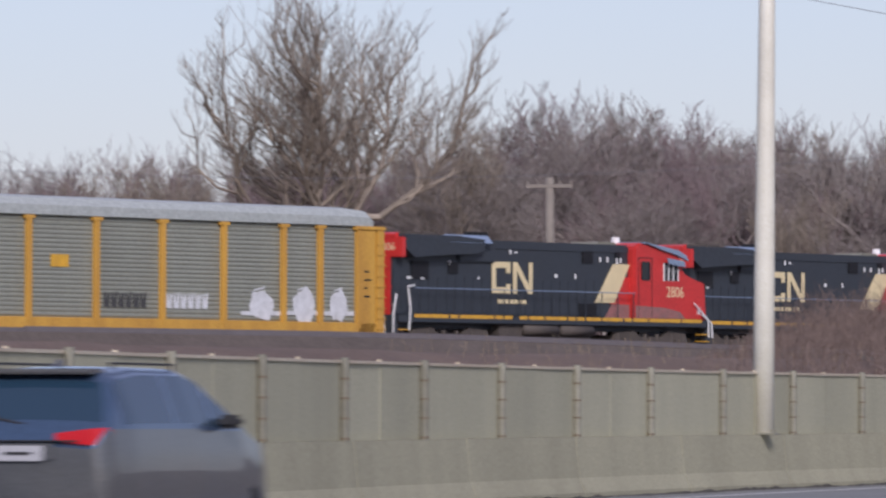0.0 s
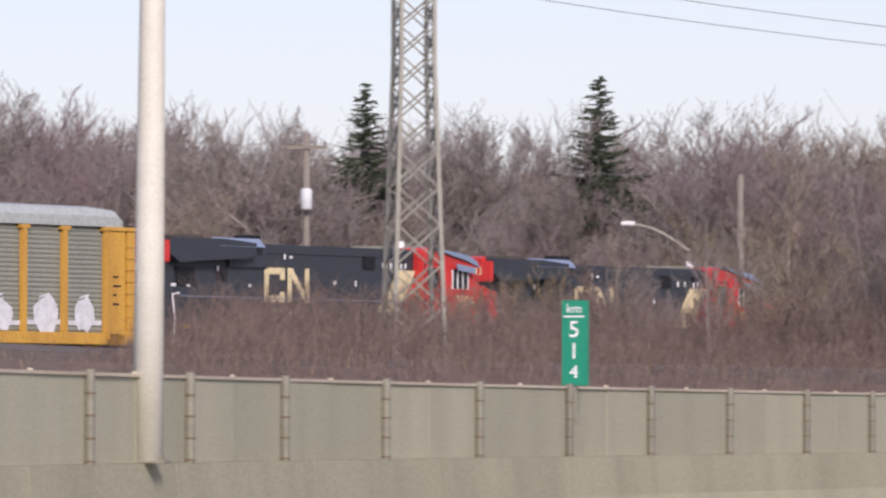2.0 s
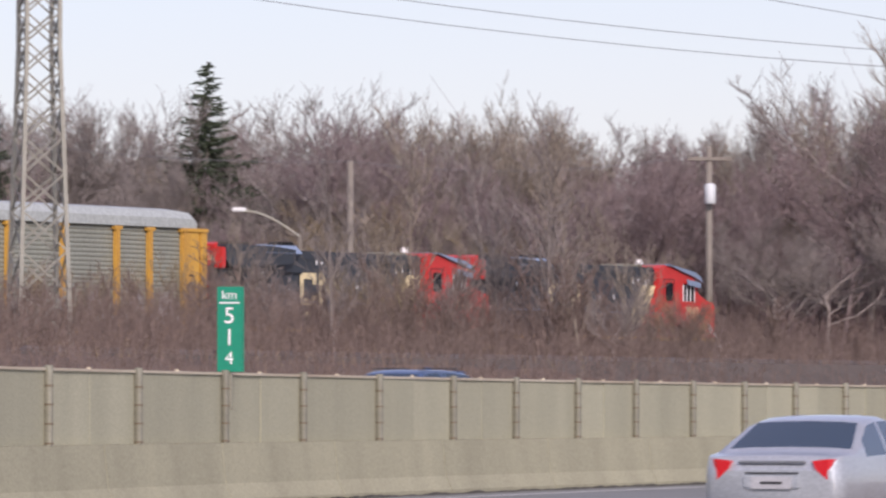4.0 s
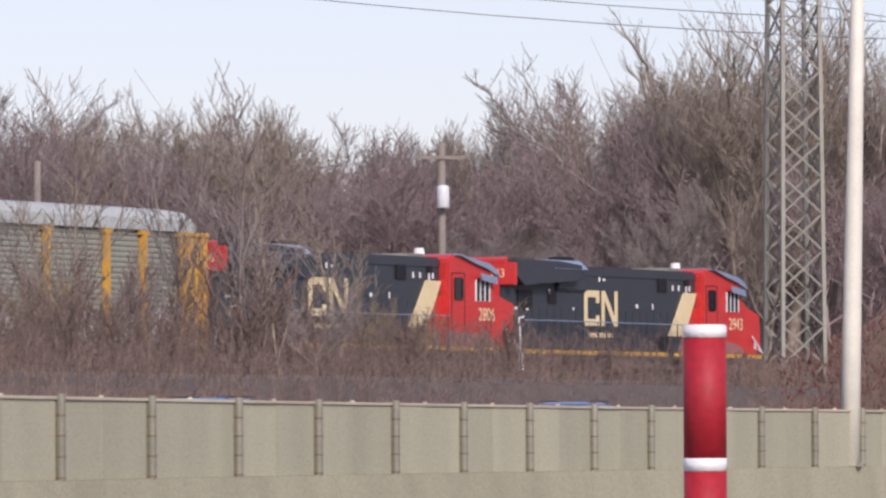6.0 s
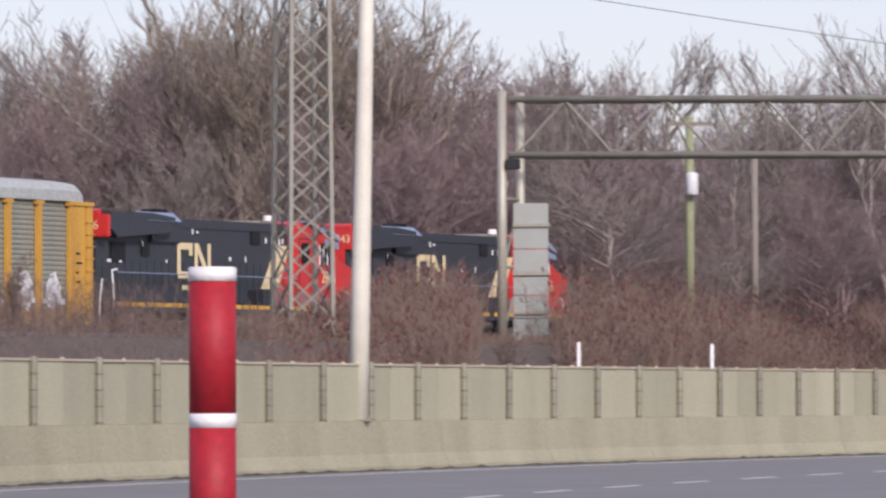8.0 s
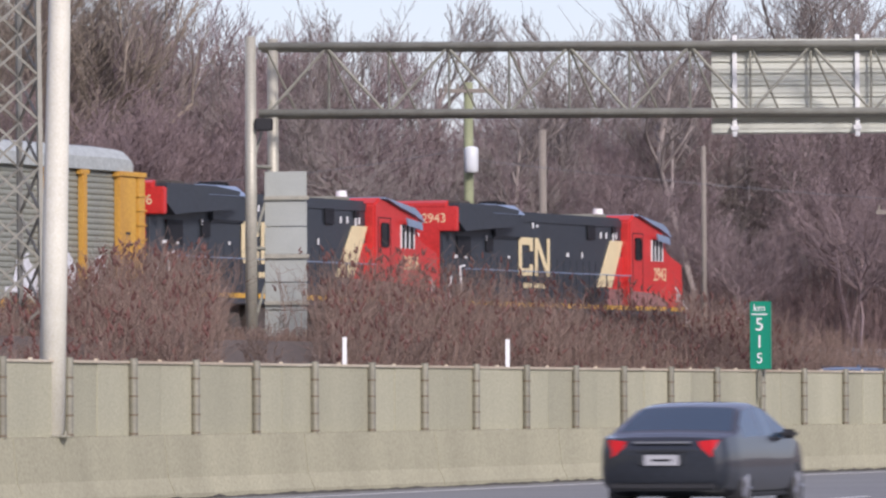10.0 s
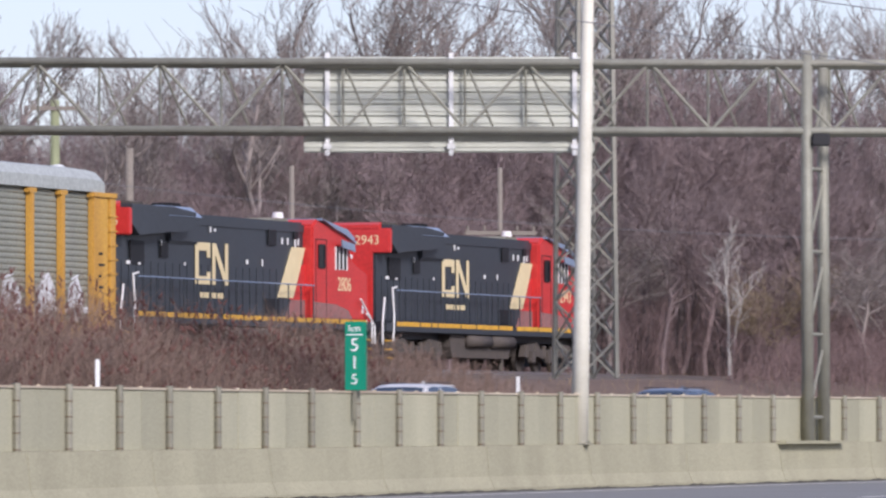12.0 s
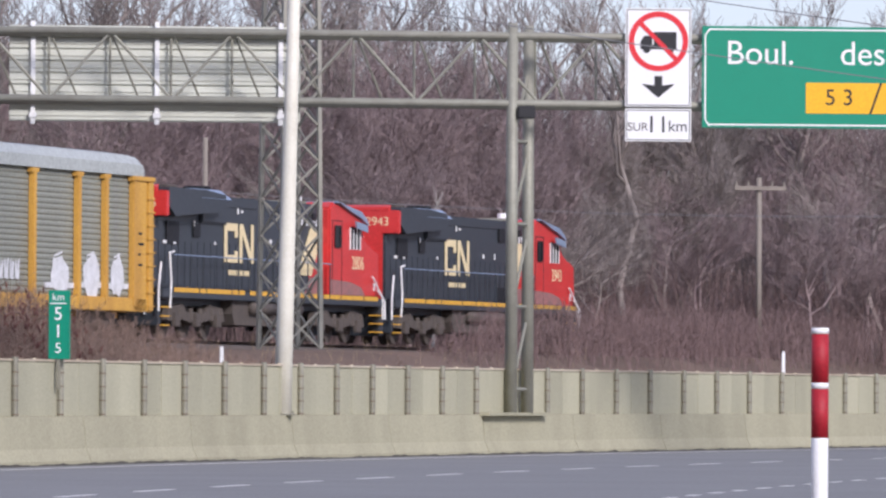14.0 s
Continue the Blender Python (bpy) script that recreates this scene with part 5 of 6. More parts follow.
CARS = []
for key, nm, lab, L, W, H, paint, kind, tail in (
        ("grey", "grey_suv", "dusty dark grey compact SUV on the near carriageway", 4.55, 1.84, 1.84, P_GREY, "suv", M_TAIL),
        ("white", "white_suv", "white large SUV with black rear window", 5.06, 1.97, 1.74, P_WHITE, "suv", M_TAIL_DULL),
        ("silver", "silver_sedan", "silver-blue four-door sedan on the near carriageway", 4.55, 1.755, 1.46, P_SILVER, "sedan", M_TAIL),
        ("dark_one", "dark_blue_sedan", "dark blue four-door sedan on the near carriageway", 4.63, 1.85, 1.48, P_DARK, "sedan", M_TAIL_DULL),
        ("dark_two", "dark_grey_sedan", "dark grey four-door sedan with red tail lamps", 4.63, 1.85, 1.48, P_DARK, "sedan", M_TAIL)):
    rows = drive_rows(key, L)
    CARS.append((car(nm, lab, L, W, H, paint, kind, rows[0][1], tail, P_GREY_SKY if key == "grey" else None), rows))

# oncoming traffic behind the screen: lane, arc place at a time, pace
for nm, lab, L, W, H, paint, kind, t, x, y, t2, x2, y2 in (
        ("oncoming_car", "blue hatchback behind the median screen", 4.5, 1.84, 1.70, P_BLUE, "suv", 3.6, -4.47, 114.5, 4.2, -9.34, 104.2),
        ("oncoming_car", "blue car behind the median screen", 4.5, 1.84, 1.70, P_BLUE, "suv", 6.3, -7.7, 124.8, 6.7, -10.4, 116.0),
        ("oncoming_car", "pale blue car behind the median screen", 4.6, 1.84, 1.72, P_BLUE, "suv", 6.3, -1.2, 140.0, 6.5, -3.2, 132.0),
        ("oncoming_car", "blue-grey car behind the median screen", 4.5, 1.84, 1.70, P_TEAL, "suv", 10.3, 29.5, 210.0, 11.5, 19.3, 191.2),
        ("oncoming_car", "white car behind the median screen", 4.7, 1.88, 1.78, P_WHITE, "suv", 11.0, 38.4, 221.0, 12.5, 25.6, 198.6),
        ("oncoming_car", "grey-green car behind the median screen", 4.6, 1.86, 1.74, P_TEAL, "suv", 12.5, 34.8, 213.0, 13.5, 25.2, 196.9)):
    hd = math.degrees(math.atan2(x2 - x, y2 - y))
    v = Vector(((x2 - x) / (t2 - t), (y2 - y) / (t2 - t), 0))
    p = Vector((x, y, 0))
    rows = [(0.0, None), (t, None), (t2, None), (14.0, None)]
    rows = [(tt, Matrix.Translation((0, 0, 0.72)) @ hd_pose(*(p + v * (tt - t)).xy, hd)) for tt, _ in rows if tt == 0.0 or tt == 14.0 or 0 < tt < 14]
    CARS.append((tagged(car(nm, lab, L, W, H, paint, kind, rows[0][1], M_TAIL_DULL), group="oncoming cars"), rows))


# ---- plants ----
def seg_mesh(name, segs, material, sides=3):
    """Tapered twigs from rows of x0 y0 z0 x1 y1 z1 r0 r1."""
    a = np.asarray(segs, dtype=np.float64)
    p, q, r0, r1 = a[:, 0:3], a[:, 3:6], a[:, 6], a[:, 7]
    d = q - p
    d /= np.linalg.norm(d, axis=1, keepdims=True) + 1e-9
    ref = np.where(np.abs(d[:, 2:3]) < 0.9, np.array([[0, 0, 1.0]]), np.array([[1.0, 0, 0]]))
    u = np.cross(d, ref)
    u /= np.linalg.norm(u, axis=1, keepdims=True) + 1e-9
    v = np.cross(d, u)
    n = len(a)
    V = np.zeros((n, 2 * sides, 3))
    for k in range(sides):
        c, s = math.cos(2 * math.pi * k / sides), math.sin(2 * math.pi * k / sides)
        o = u * c + v * s
        V[:, k] = p + o * r0[:, None]
        V[:, sides + k] = q + o * r1[:, None]
    F = np.zeros((n, sides, 4), dtype=np.int32)
    base = (np.arange(n) * 2 * sides)[:, None]
    for k in range(sides):
        F[:, k] = base + np.array([[k, (k + 1) % sides, sides + (k + 1) % sides, sides + k]])
    me = bpy.data.meshes.new(name)
    me.vertices.add(n * 2 * sides)
    me.vertices.foreach_set("co", V.ravel())
    nf = n * sides
    me.loops.add(nf * 4)
    me.loops.foreach_set("vertex_index", F.ravel())
    me.polygons.add(nf)
    me.polygons.foreach_set("loop_start", np.arange(nf, dtype=np.int32) * 4)
    me.update(calc_edges=True)
    me.validate()
    me.materials.append(material)
    return me


def grow(rng, height, spread, upright, levels, kids, r_base, bare=0.25):
    """A leafless tree: (wood segments, twig segments)."""
    wood, twigs = [], []

    def shoot(p, d, length, r, lev):
        steps = (6, 4, 3, 2, 1)[lev]
        pts = [p]
        for i in range(steps):
            d = (d + Vector((rng.gauss(0, 1), rng.gauss(0, 1), rng.gauss(0, 0.6))) * (0.045 + 0.065 * lev) + Vector((0, 0, upright * 0.12))).normalized()
            pts.append(pts[-1] + d * length / steps)
        rr = [r * (1 - 0.8 * i / steps) + 0.004 for i in range(steps + 1)]
        for i in range(steps):
            (wood if lev <= 1 else twigs).append((*pts[i], *pts[i + 1], max(rr[i], 0.013), max(rr[i + 1], 0.009)))
        if lev >= levels:
            return
        nk = kids[lev]
        for k in range(nk):
            f = (bare if lev == 0 else 0.15) + (1 - (bare if lev == 0 else 0.15)) * (k + rng.random()) / nk
            i = min(int(f * steps), steps - 1)
            q = pts[i].lerp(pts[i + 1], f * steps - i)
            along = (pts[i + 1] - pts[i]).normalized()
            az = rng.uniform(0, 2 * math.pi)
            side = Vector((math.cos(az), math.sin(az), rng.uniform(-0.1, 0.3)))
            side = (side - along * side.dot(along)).normalized()
            nd = (along * (1 - spread) + side * spread + Vector((0, 0, upright * 0.3))).normalized()
            shoot(q, nd, length * rng.uniform(0.32, 0.55) * (1.15 - 0.55 * f if lev == 0 else 1.0), rr[i] * 0.5, lev + 1)
    shoot(Vector((0, 0, -0.2)), Vector((rng.gauss(0, 0.04), rng.gauss(0, 0.04), 1)), height, r_base, 0)
    return wood, twigs


def tree_kind(seed, height, spread, upright, kids, r_base, material, name="bare_tree", label="", bare=0.25, stems=1):
    rng = random.Random(seed)
    wood, twigs = [], []
    for k in range(stems):
        w, t = grow(rng, height * (1 if k == 0 else rng.uniform(0.6, 0.95)), spread, upright, len(kids), kids, r_base, bare)
        if stems > 1:
            dx, dy = rng.uniform(-0.5, 0.5), rng.uniform(-0.5, 0.5)
            lean = Vector((dx * 0.35, dy * 0.35, 0))
            mv = lambda s: (s[0] + dx + lean.x * s[2], s[1] + dy + lean.y * s[2], s[2], s[3] + dx + lean.x * s[5], s[4] + dy + lean.y * s[5], s[5], s[6], s[7])
            w, t = [mv(s) for s in w], [mv(s) for s in t]
        wood += w
        twigs += t
    return name, label, seg_mesh("trunk", wood, material, 5), seg_mesh("crown", twigs, material, 3)


def plant(kind, x, y, scale=1.0, turn=0.0, group="", label="", sink=0.0):
    name, lab, trunk, crown = kind
    t = root(name, label or lab, "tree" if "tree" in name or "spruce" in name else "shrub", Matrix.Translation((x, y, land(x, y) - sink)) @ pose(0, 0, 0, 0, 0, turn) @ Matrix.Diagonal((scale, scale, scale, 1)), group)
    share("trunk", trunk, t, Matrix.Identity(4))
    share("crown", crown, t, Matrix.Identity(4))
    return t


def crown_tree(seed, height, width, fork, kids, r_base, material, label, rise=0.35):
    """A leafless tree whose limbs fill a rounded crown: trunk to the fork, then four orders of branches kept inside an egg."""
    rng = random.Random(seed)
    wood, twigs = [], []
    mid = Vector((0, 0, height * (fork + 1) / 2 * 0.98))
    ax = Vector((width / 2, width / 2, height * (1 - fork) / 2 * 1.04))

    def inside(p):
        d = p - mid
        k = math.sqrt((d.x / ax.x) ** 2 + (d.y / ax.y) ** 2 + (d.z / ax.z) ** 2)
        lim = 1.0 + 0.10 * noise.noise(d * (2.2 / width) + Vector((seed, 0, 0)))
        return k < lim

    def shoot(p, q, r0, r1, sink, bend):
        steps = 4 if sink is wood else 2
        side = Vector((rng.gauss(0, 1), rng.gauss(0, 1), -abs(rng.gauss(0, 0.7)))) * (q - p).length * bend
        pts = [p.lerp(q, i / steps) + side * math.sin(math.pi * i / steps) + Vector((rng.gauss(0, 1), rng.gauss(0, 1), rng.gauss(0, 1))) * (q - p).length * 0.03 * (0 < i < steps) for i in range(steps + 1)]
        for i in range(steps):
            ra, rb = r0 + (r1 - r0) * i / steps, r0 + (r1 - r0) * (i + 1) / steps
            sink.append((*pts[i], *pts[i + 1], ra, rb))
        return pts

    lean = Vector((rng.gauss(0, 0.03), rng.gauss(0, 0.03), 0)) * height
    trunk = shoot(Vector((0, 0, -0.3)), Vector((lean.x, lean.y, height * (fork + 0.22))), r_base, r_base * 0.55, wood, 0.02)
    stack = [(trunk, 0, height * (1 - fork) * 0.50, r_base * 0.45)]
    while stack:
        pts, lev, ln, r = stack.pop()
        n = kids[lev]
        for k in range(n):
            f = (0.55 if lev == 0 else 0.25) + (0.45 if lev == 0 else 0.75) * (k + rng.random()) / n
            i = min(int(f * (len(pts) - 1)), len(pts) - 2)
            p = pts[i].lerp(pts[i + 1], f * (len(pts) - 1) - i)
            along = (pts[i + 1] - pts[i]).normalized()
            az = rng.uniform(0, 2 * math.pi)
            out = Vector((math.cos(az), math.sin(az), 0.0))
            d = (along * 0.55 + out * (0.62 if lev else 0.8) + Vector((0, 0, rise * (1.3 if lev < 2 else 0.6))) + (p - mid).normalized() * 0.3).normalized()
            q = p + d * ln * rng.uniform(0.6, 1.1)
            if not inside(q):
                q = p.lerp(q, rng.uniform(0.35, 0.6))
            got = shoot(p, q, max(r, 0.013), max(r * 0.4, 0.009), wood if lev < 2 else twigs, 0.09)
            if lev + 1 < len(kids):
                stack.append((got, lev + 1, ln * 0.52, r * 0.42))
    k = height / np.percentile([t[5] for t in twigs], 99.7)         # the crown's top at the given height
    wood, twigs = [[[v * k for v in t[:6]] + list(t[6:]) for t in sink] for sink in (wood, twigs)]
    return "bare_tree", label, seg_mesh("trunk", wood, material, 5), seg_mesh("crown", twigs, material, 3)


K_ROUND = [crown_tree(s, 12.0, w, fk, (8, 7, 7, 6), r, mt, lb, rs) for s, w, fk, r, mt, lb, rs in (
    (11, 7.5, 0.20, 0.16, M_BARK_GREY, "leafless grey-brown tree with a rounded crown", 0.35), (12, 6.4, 0.16, 0.13, M_BARK_RED, "leafless red-brown tree with dense fine twigs", 0.5),
    (13, 8.4, 0.24, 0.19, M_BARK_GREY, "leafless grey-brown tree with a broad crown", 0.3), (14, 6.8, 0.14, 0.13, M_BARK_RED, "leafless reddish tree with a dense rounded crown", 0.45),
    (15, 5.4, 0.28, 0.15, M_BARK_GREY, "tall narrow leafless tree with upswept limbs", 0.8))]
K_PALE = [crown_tree(s, 12.5, 4.6, 0.22, (9, 7, 6, 4), 0.11, M_BARK_PALE, "slender pale-barked leafless tree", 0.9) for s in (21, 22)]
K_TALL = [crown_tree(s, 14.0, 6.0, 0.42, (8, 6, 5, 3), 0.15, M_BARK_GREY, "tall leafless tree with a high open crown", 0.8) for s in (26, 27, 28)]
K_WILLOW = [crown_tree(35, 12.0, 8.0, 0.10, (9, 7, 7, 5), 0.12, M_WILLOW, "bushy leafless willow with yellowish twigs", 0.3)]
K_BIG = [crown_tree(31, 18.0, 11.5, 0.14, (10, 9, 7, 6), 0.40, M_BARK_PALE, "large spreading leafless tree with thick limbs", 0.75)]
K_BIRCH = [tree_kind(41, 5.2, 0.5, 0.5, (7, 6, 4), 0.10, M_BIRCH, label="small white-barked leafless tree", bare=0.3)]
K_SHRUB = [tree_kind(s, 3.4, 0.45, 0.6, (7, 5, 4), 0.028, M_BRUSH, name="bare_shrub", label="leafless brown roadside shrub", bare=0.1, stems=6) for s in (51, 52, 53)]
K_TAN = [("bare_shrub",) + crown_tree(s, 8.0, 6.0, 0.06, (7, 6, 5, 4), 0.06, mt, lb, 0.7)[1:] for s, mt, lb in ((65, M_WILLOW, "bushy tan leafless shrub among the brush"), (66, M_BARK_GREY, "open leafless grey shrub among the brush"))]
K_SAPLING = [tree_kind(s, 6.5, 0.42, 0.6, (9, 7, 4), 0.05, mt, name="sapling_tree", label="thin leafless sapling among the brush", bare=0.15, stems=2) for s, mt in ((61, M_BARK_PALE), (62, M_BARK_GREY), (63, M_BARK_PALE))]


def spruce(x, y, top, seed):
    """Conifer: trunk, whorls of drooping boughs set with short needle sprays."""
    rng = random.Random(seed)
    z0 = land(x, y)
    h = top - z0
    t = root("spruce_tree", "dark green spruce rising above the leafless trees", "tree", pose(x, y, z0), "spruces")
    share("trunk", seg_mesh("trunk", [(0, 0, -0.2, 0, 0, h, 0.16, 0.015)], M_BARK_GREY, 8), t, Matrix.Identity(4))
    segs = []
    z = h * 0.18
    while z < h:
        f = (h - z) / (h * 0.82)
        reach = (0.25 + 5.4 * f) * rng.uniform(0.6, 1.15)
        for k in range(max(5, int(10 * f + 4))):
            a = rng.uniform(0, 2 * math.pi)
            r = reach * rng.uniform(0.7, 1.1)
            d = Vector((math.cos(a), math.sin(a), 0))
            n, zk = max(3, int(r * 6)), z + rng.uniform(-0.16, 0.16)
            for i in range(n):
                u0, u1 = i / n, (i + 1) / n
                p, q = d * r * u0, d * r * u1
                zz0, zz1 = zk - 0.38 * r * u0 + 0.42 * r * u0 ** 2, zk - 0.38 * r * u1 + 0.42 * r * u1 ** 2
                for s in range(3):
                    off = Vector((rng.gauss(0, 0.13), rng.gauss(0, 0.13), rng.gauss(-0.08, 0.10))) * (0.6 + f)
                    segs.append((p.x, p.y, zz0, q.x + off.x, q.y + off.y, zz1 + off.z, 0.05, 0.012))
        z += 0.19 + 0.16 * f
    share("crown", seg_mesh("crown", segs, M_NEEDLE, 3), t, Matrix.Identity(4))


def thicket(name, label, material, area, count, height, seed, r=0.012, lean=0.25, forks=3, keep=None):
    """Uncountable stems over an area: one mesh of branching twigs."""
    rng = np.random.default_rng(seed)
    x0, x1, y0, y1 = area
    xs, ys = rng.uniform(x0, x1, count), rng.uniform(y0, y1, count)
    segs = []
    for x, y in zip(xs, ys):
        h = height(x, y)
        if h <= 0.15 or (keep and not keep(x, y)):
            continue
        h *= rng.uniform(0.55, 1.1)
        z = land(x, y) - 0.1
        dx, dy = rng.normal(0, lean, 2)
        p = np.array([x, y, z])
        q = p + np.array([dx * h * 0.5, dy * h * 0.5, h * 0.55])
        t = q + np.array([dx * h * 0.35 + rng.normal(0, 0.06) * h, dy * h * 0.35, h * 0.45])
        segs.append((*p, *q, r, r * 0.75))
        segs.append((*q, *t, r * 0.75, r * 0.4))
        for k in range(forks):
            u = rng.uniform(0.2, 0.95)
            b = p + (q - p) * u * 2 if u < 0.5 else q + (t - q) * (u - 0.5) * 2
            e = b + np.array([rng.normal(0, 0.22), rng.normal(0, 0.22), rng.uniform(0.1, 0.38)]) * h * 0.75
            segs.append((*b, *e, r * 0.55, r * 0.35))
    ob = new(name, seg_mesh(name, segs, material, 3))
    return tagged(ob, label, "brush", kind="stuff")


def edge_of_wood(x):
    return 272 + 0.2 * max(x, 0.0)


# height of the wood's skyline over the plan's x
SKYLINE = ((-130, 15.5), (-80, 15.8), (-72, 16.0), (-61, 19.2), (-54, 17.4), (-44, 17.2), (-32, 17.2), (-22, 17.6), (-19, 17.2), (-16, 15.8), (-13, 17.0), (-10.5, 18.0), (-8, 15.9), (-4, 15.3), (-1, 15.2),
           (2, 16.8), (6, 18.4), (9, 19.5), (16, 18.6), (20, 17.5), (24, 17.4), (28, 16.5), (33, 16.2), (38, 17.2), (45, 19.2), (55, 20.0), (62, 18.8), (70, 17.5), (140, 16.5))


def skyline(x, y=292.0):
    return float(np.interp(x, [p[0] for p in SKYLINE], [p[1] for p in SKYLINE])) + 0.045 * (y - 292.0)


def build_woods():
    rng = random.Random(77)
    # named trees that stand out
    plant(K_BIG[0], -65.4, 262, 1.12, 40, label="large spreading leafless tree with thick pale limbs")
    plant(K_BIG[0], 13.2, 291, 1.0, 200, label="tall spreading leafless tree above the wood")
    plant(K_BIRCH[0], 54.8, 285, 1.0, 10)
    spruce(-37.0, 287.0, 17.9, 1)
    spruce(-26.15, 292.0, 18.6, 2)
    # the wood's front and body: low bushy growth at the edge, full trees behind
    for row, gap, lo, hi in ((0, 3.1, 0.42, 0.78), (1, 3.3, 0.70, 0.97), (2, 3.3, 0.86, 1.0), (3, 3.8, 0.90, 1.02), (4, 4.6, 0.92, 1.03)):
        x = -92.0 - 6 * row
        while x < 96 + 6 * row:
            px, yy = x + rng.uniform(-1.4, 1.4), edge_of_wood(x) + 3 + row * 9 + rng.uniform(-4, 4)
            k = rng.choice(K_ROUND + K_ROUND + K_PALE if px < 18 or row > 2 else [K_ROUND[1], K_ROUND[3], K_ROUND[1], K_ROUND[3], K_ROUND[0]])
            want = (skyline(px, yy) - land(px, yy)) * rng.uniform(lo, hi)
            if px > 23:                         # lower growth under the tall open trees
                want *= 1 - 0.22 * stepped(23, 30, px)
                if row == 4:
                    x += gap
                    continue
            if abs(px + 36.5) < 2.8 or abs(px + 26.0) < 2.8:
                want = min(want, (skyline(px, yy) - land(px, yy)) * 0.74)      # low growth round the spruces
            plant(k, px, yy, want / (12.5 if k in K_PALE else 12.0), rng.uniform(0, 360), "trees of the wood")
            x += gap * rng.uniform(0.8, 1.2)
    x = 24.0
    while x < 92:
        px, yy = x + rng.uniform(-0.8, 0.8), edge_of_wood(x) + rng.uniform(12, 34)
        plant(rng.choice(K_TALL), px, yy, (skyline(px, yy) - land(px, yy)) * rng.uniform(0.9, 1.12) / 14.0, rng.uniform(0, 360), "tall trees of the wood")
        x += rng.uniform(1.6, 3.0)
    for x, y, sc in ((-18.6, 277, 0.72), (-33, 279, 0.62), (-12.5, 276, 0.6), (57, 286, 0.42)):
        plant(K_WILLOW[0], x, y, sc, rng.uniform(0, 360), "willows")
    thicket("undergrowth", "dense brown leafless undergrowth below the trees", M_UNDER, (-95, 105, 270, 312), 13000,
            lambda a, b: 3.4 if b > edge_of_wood(a) - 1 else 0, 5, 0.016, 0.3, 5)
    thicket("wood_haze", "far leafless woodland of countless fine branches", M_HAZE, (-125, 140, 300, 385), 12000,
            lambda a, b: max(skyline(a) - 2.2 - land(a, b), 2.0) if b > edge_of_wood(a) + 20 else 0, 6, 0.026, 0.22, 9)


def train_front():
    """For each metre of x, the nearest y that the train ever reaches."""
    front = np.full(400, 1e3)
    for rows in ROWS:
        for (ta, ma), (tb, mb) in zip(rows, rows[1:]):
            for k in range(6):
                m = ma.lerp(mb, k / 5)
                for u in np.arange(-14, 14.1, 1.0):
                    p = m @ Vector((u, -1.6, 0))
                    i = int(p.x) + 200
                    for q in (i - 1, i, i + 1):
                        front[q] = min(front[q], p.y)
    return front


FRONT = train_front()


def train_clear(x, y):
    return y < FRONT[int(x) + 200] - 1.5


def brush_height(x, y):
    n = beside(x, y)
    if n > -14.4 or not train_clear(x, y):
        return 0.0
    if x < 6:                                   # bank in front of the open yard
        k = stepped(-30 + (y - 155) * -0.13, -25 + (y - 155) * -0.13, x)
        return ((2.3 if n < -24 else 1.1) - 0.4 * stepped(-6, 3, x) * stepped(-20, -26, n)) * k
    if y < 207 and abs(x - 16.1 + (206.9 - y) * 0.078) < 1.3:       # kept short before the gantry column
        return 0.6
    return 1.1 + 1.25 * stepped(9, 12, x) - 0.5 * stepped(22, 28, x) - 1.0 * stepped(30, 36, x)


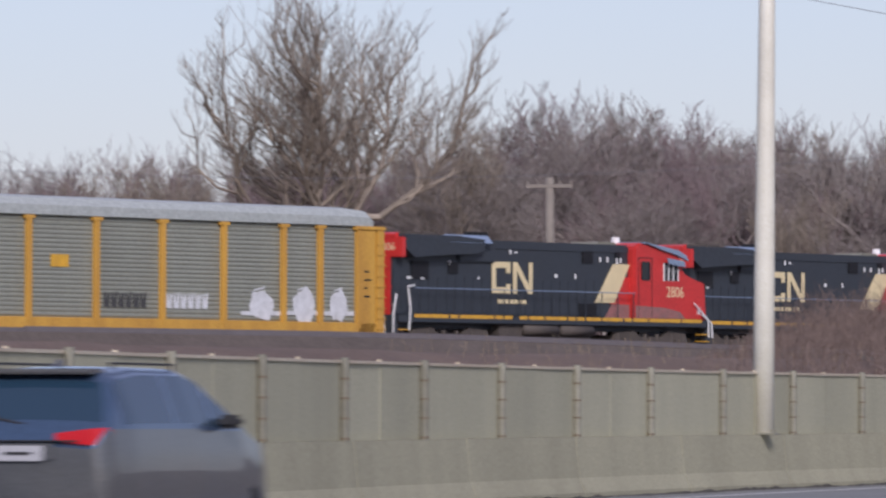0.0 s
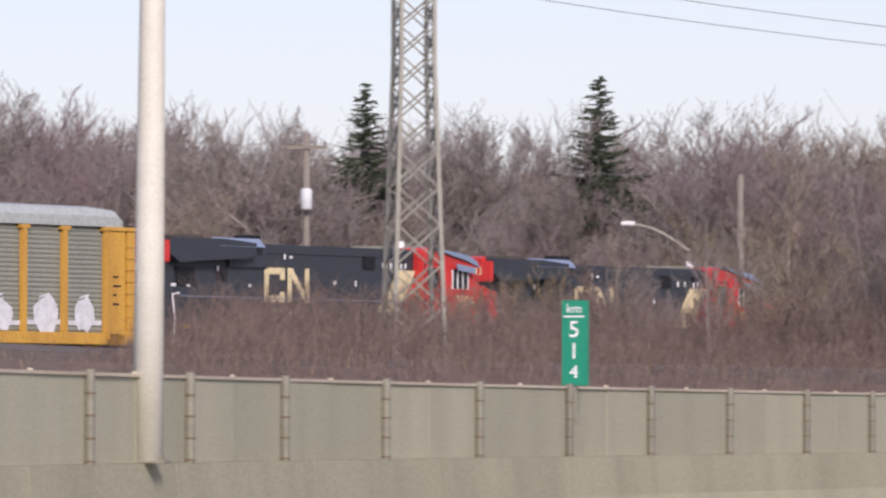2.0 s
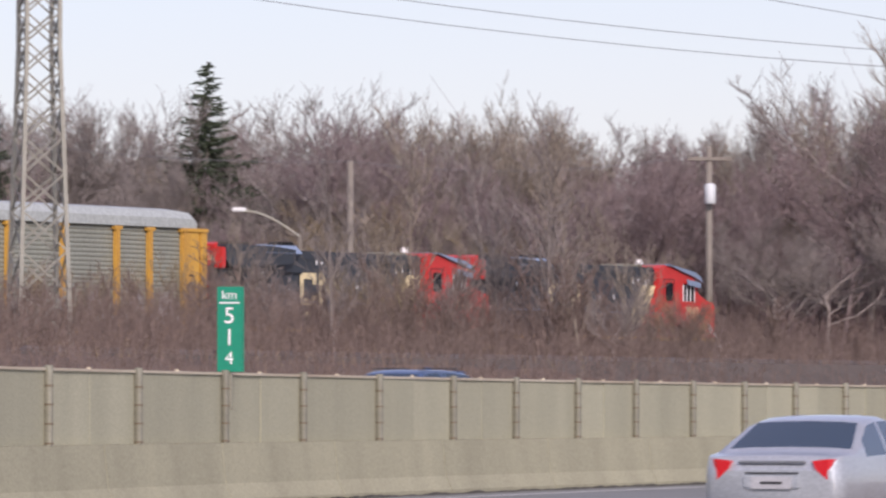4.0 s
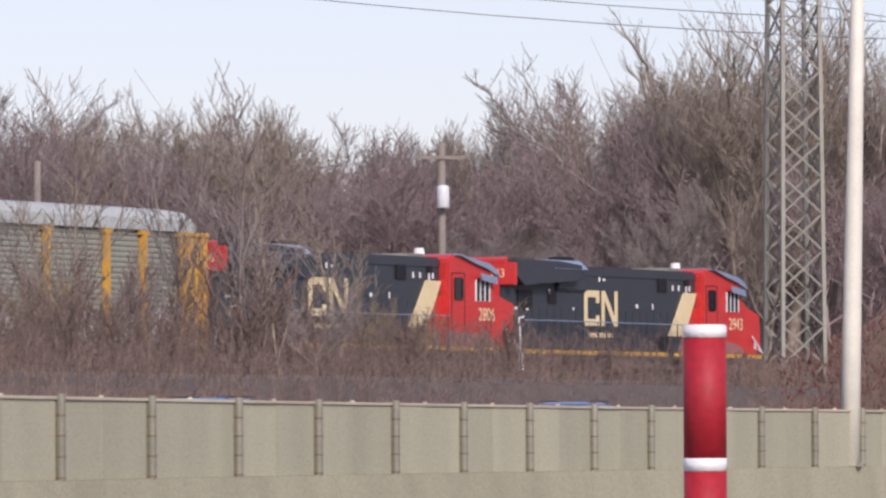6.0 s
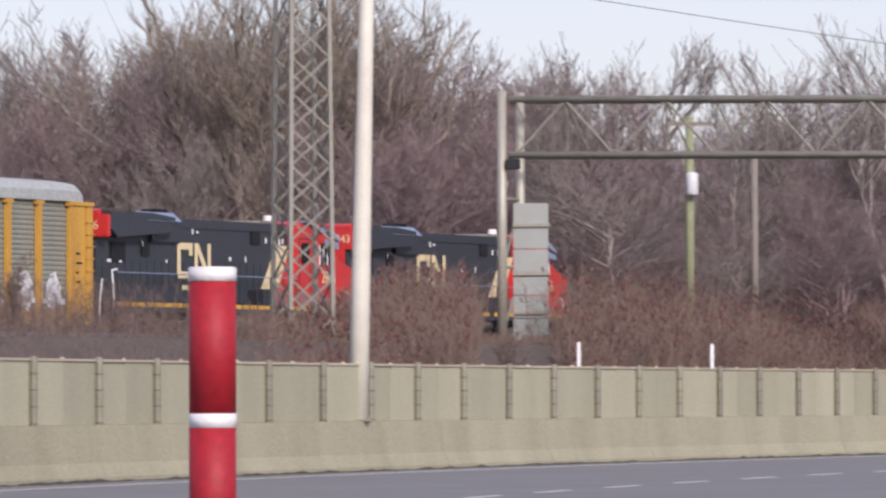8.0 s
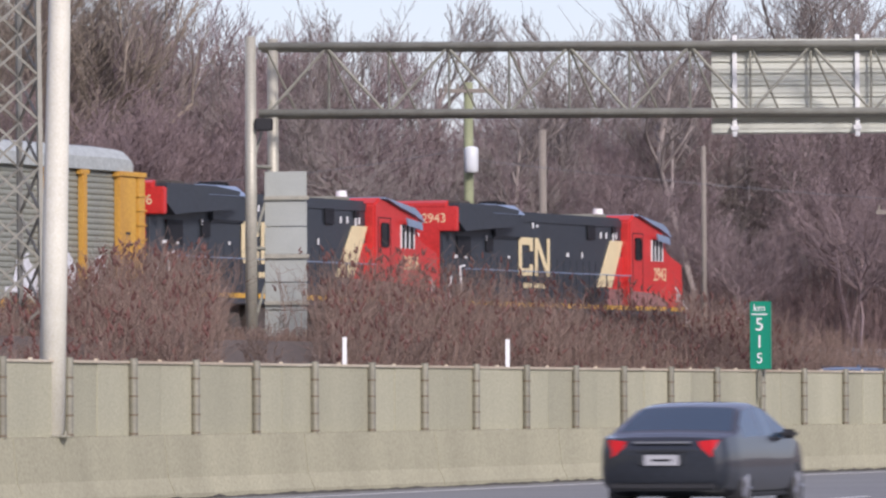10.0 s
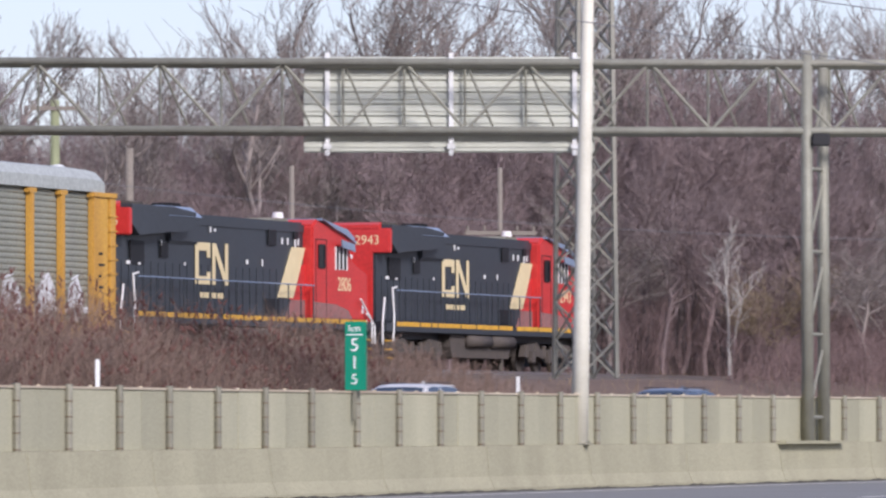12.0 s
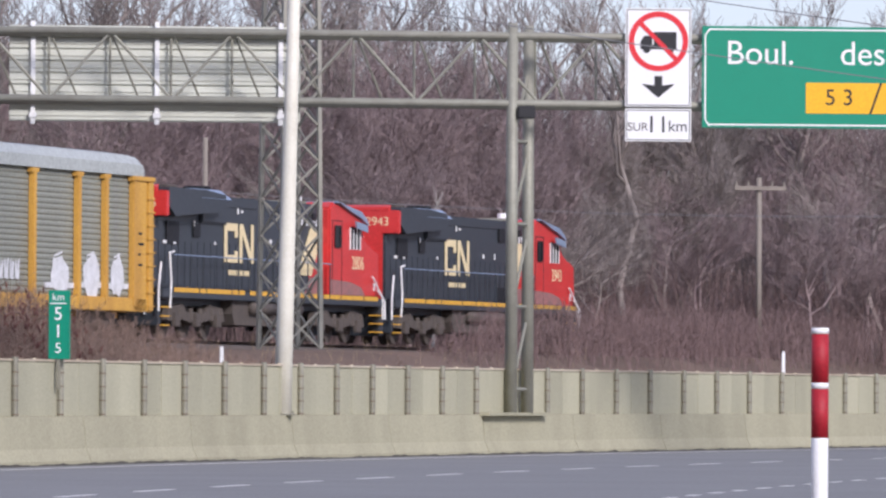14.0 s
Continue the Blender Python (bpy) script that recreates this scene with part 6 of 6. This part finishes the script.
def build_brush():
    thicket("roadside_brush", "brown leafless brush between highway and railway", M_BRUSH, (-34, 8, 96, 214), 19000, brush_height, 8, 0.011, 0.24, 5)
    thicket("sumac_brush", "dense sumac stems beside the far carriageway", M_SUMAC, (7, 46, 170, 236), 42000, brush_height, 9, 0.011, 0.22, 6)
    thicket("bank_brush", "dense brown leafless brush on the far bank", M_UNDER, (46, 100, 228, 292), 26000,
            lambda a, b: 1.8 * stepped(47, 53, a) if beside(a, b) < -18 and train_clear(a, b) else 0, 14, 0.014, 0.22, 5)
    rng = np.random.default_rng(10)
    segs = []
    for x, y in zip(rng.uniform(8, 32, 9000), rng.uniform(172, 226, 9000)):
        h = brush_height(x, y)
        if h < 0.8:
            continue
        z = land(x, y) + h * rng.uniform(0.45, 1.05)
        segs.append((x, y, z, x + rng.normal(0, 0.04), y, z + 0.07, 0.015, 0.034))
        segs.append((x, y, z + 0.07, x + rng.normal(0, 0.06), y, z + 0.19, 0.034, 0.01))
    tagged(new("sumac_cones", seg_mesh("sumac_cones", segs, M_SUMAC_CONE, 5)), "dark red sumac seed cones on the brush tips", "seed cones", kind="stuff")
    thicket("dry_grass", "pale dry grass on the bank beyond the highway", M_GRASS, (-40, 70, 90, 265), 12000,
            lambda a, b: 0.55 if -22 < beside(a, b) < -14.2 and train_clear(a, b) else 0, 12, 0.008, 0.3, 2)
    r2 = random.Random(4)
    for x, y in ((-27, 172), (-24.5, 160), (-22, 168), (-18, 166), (-15.5, 160), (-13, 168), (-10.5, 163), (-8, 173), (-6, 168), (-12, 178), (-17, 178), (-9, 160), (-5, 176), (-20, 174)):
        plant(r2.choice(K_SHRUB), x, y, r2.uniform(0.6, 0.95), r2.uniform(0, 360), "brush shrubs")
    for x, y, sc in ((-16, 168, 0.6), (-12.5, 164, 0.75), (-7.8, 175, 0.9), (-10.7, 172, 0.95), (-5.0, 175, 0.8), (-6.4, 172, 0.95), (-12.0, 180, 0.7), (-3.5, 178, 0.7)):
        plant(r2.choice(K_SAPLING), x, y, sc, r2.uniform(0, 360), "saplings in the brush")
    for x, y, sc in ((-14.6, 170, 0.8), (-12.2, 176, 0.85), (-11.0, 166, 0.75), (-9.2, 171, 0.95), (-4.2, 168, 0.7), (-15.8, 176, 0.95), (-20.5, 165, 0.8), (-2.2, 176, 0.6), (-18.2, 172, 0.9)):
        plant(r2.choice(K_TAN), x, y, sc * 0.5, r2.uniform(0, 360), "bushy growth in the brush")
    for x, y in ((-2, 176), (0.5, 178), (3.2, 182), (14.5, 190), (16.5, 194), (19, 199), (22.5, 206), (12, 186), (38, 226), (43, 236)):
        plant(r2.choice(K_SHRUB), x, y, r2.uniform(0.4, 0.62), r2.uniform(0, 360), "brush shrubs")


build_woods()
build_brush()


# ---- what moves ----
def motions():
    walk(RACK, ROWS[0])
    walk(LOCO_REAR, ROWS[1])
    walk(LOCO_FRONT, ROWS[2])
    for c, rows in CARS:
        walk(c, rows)


motions()
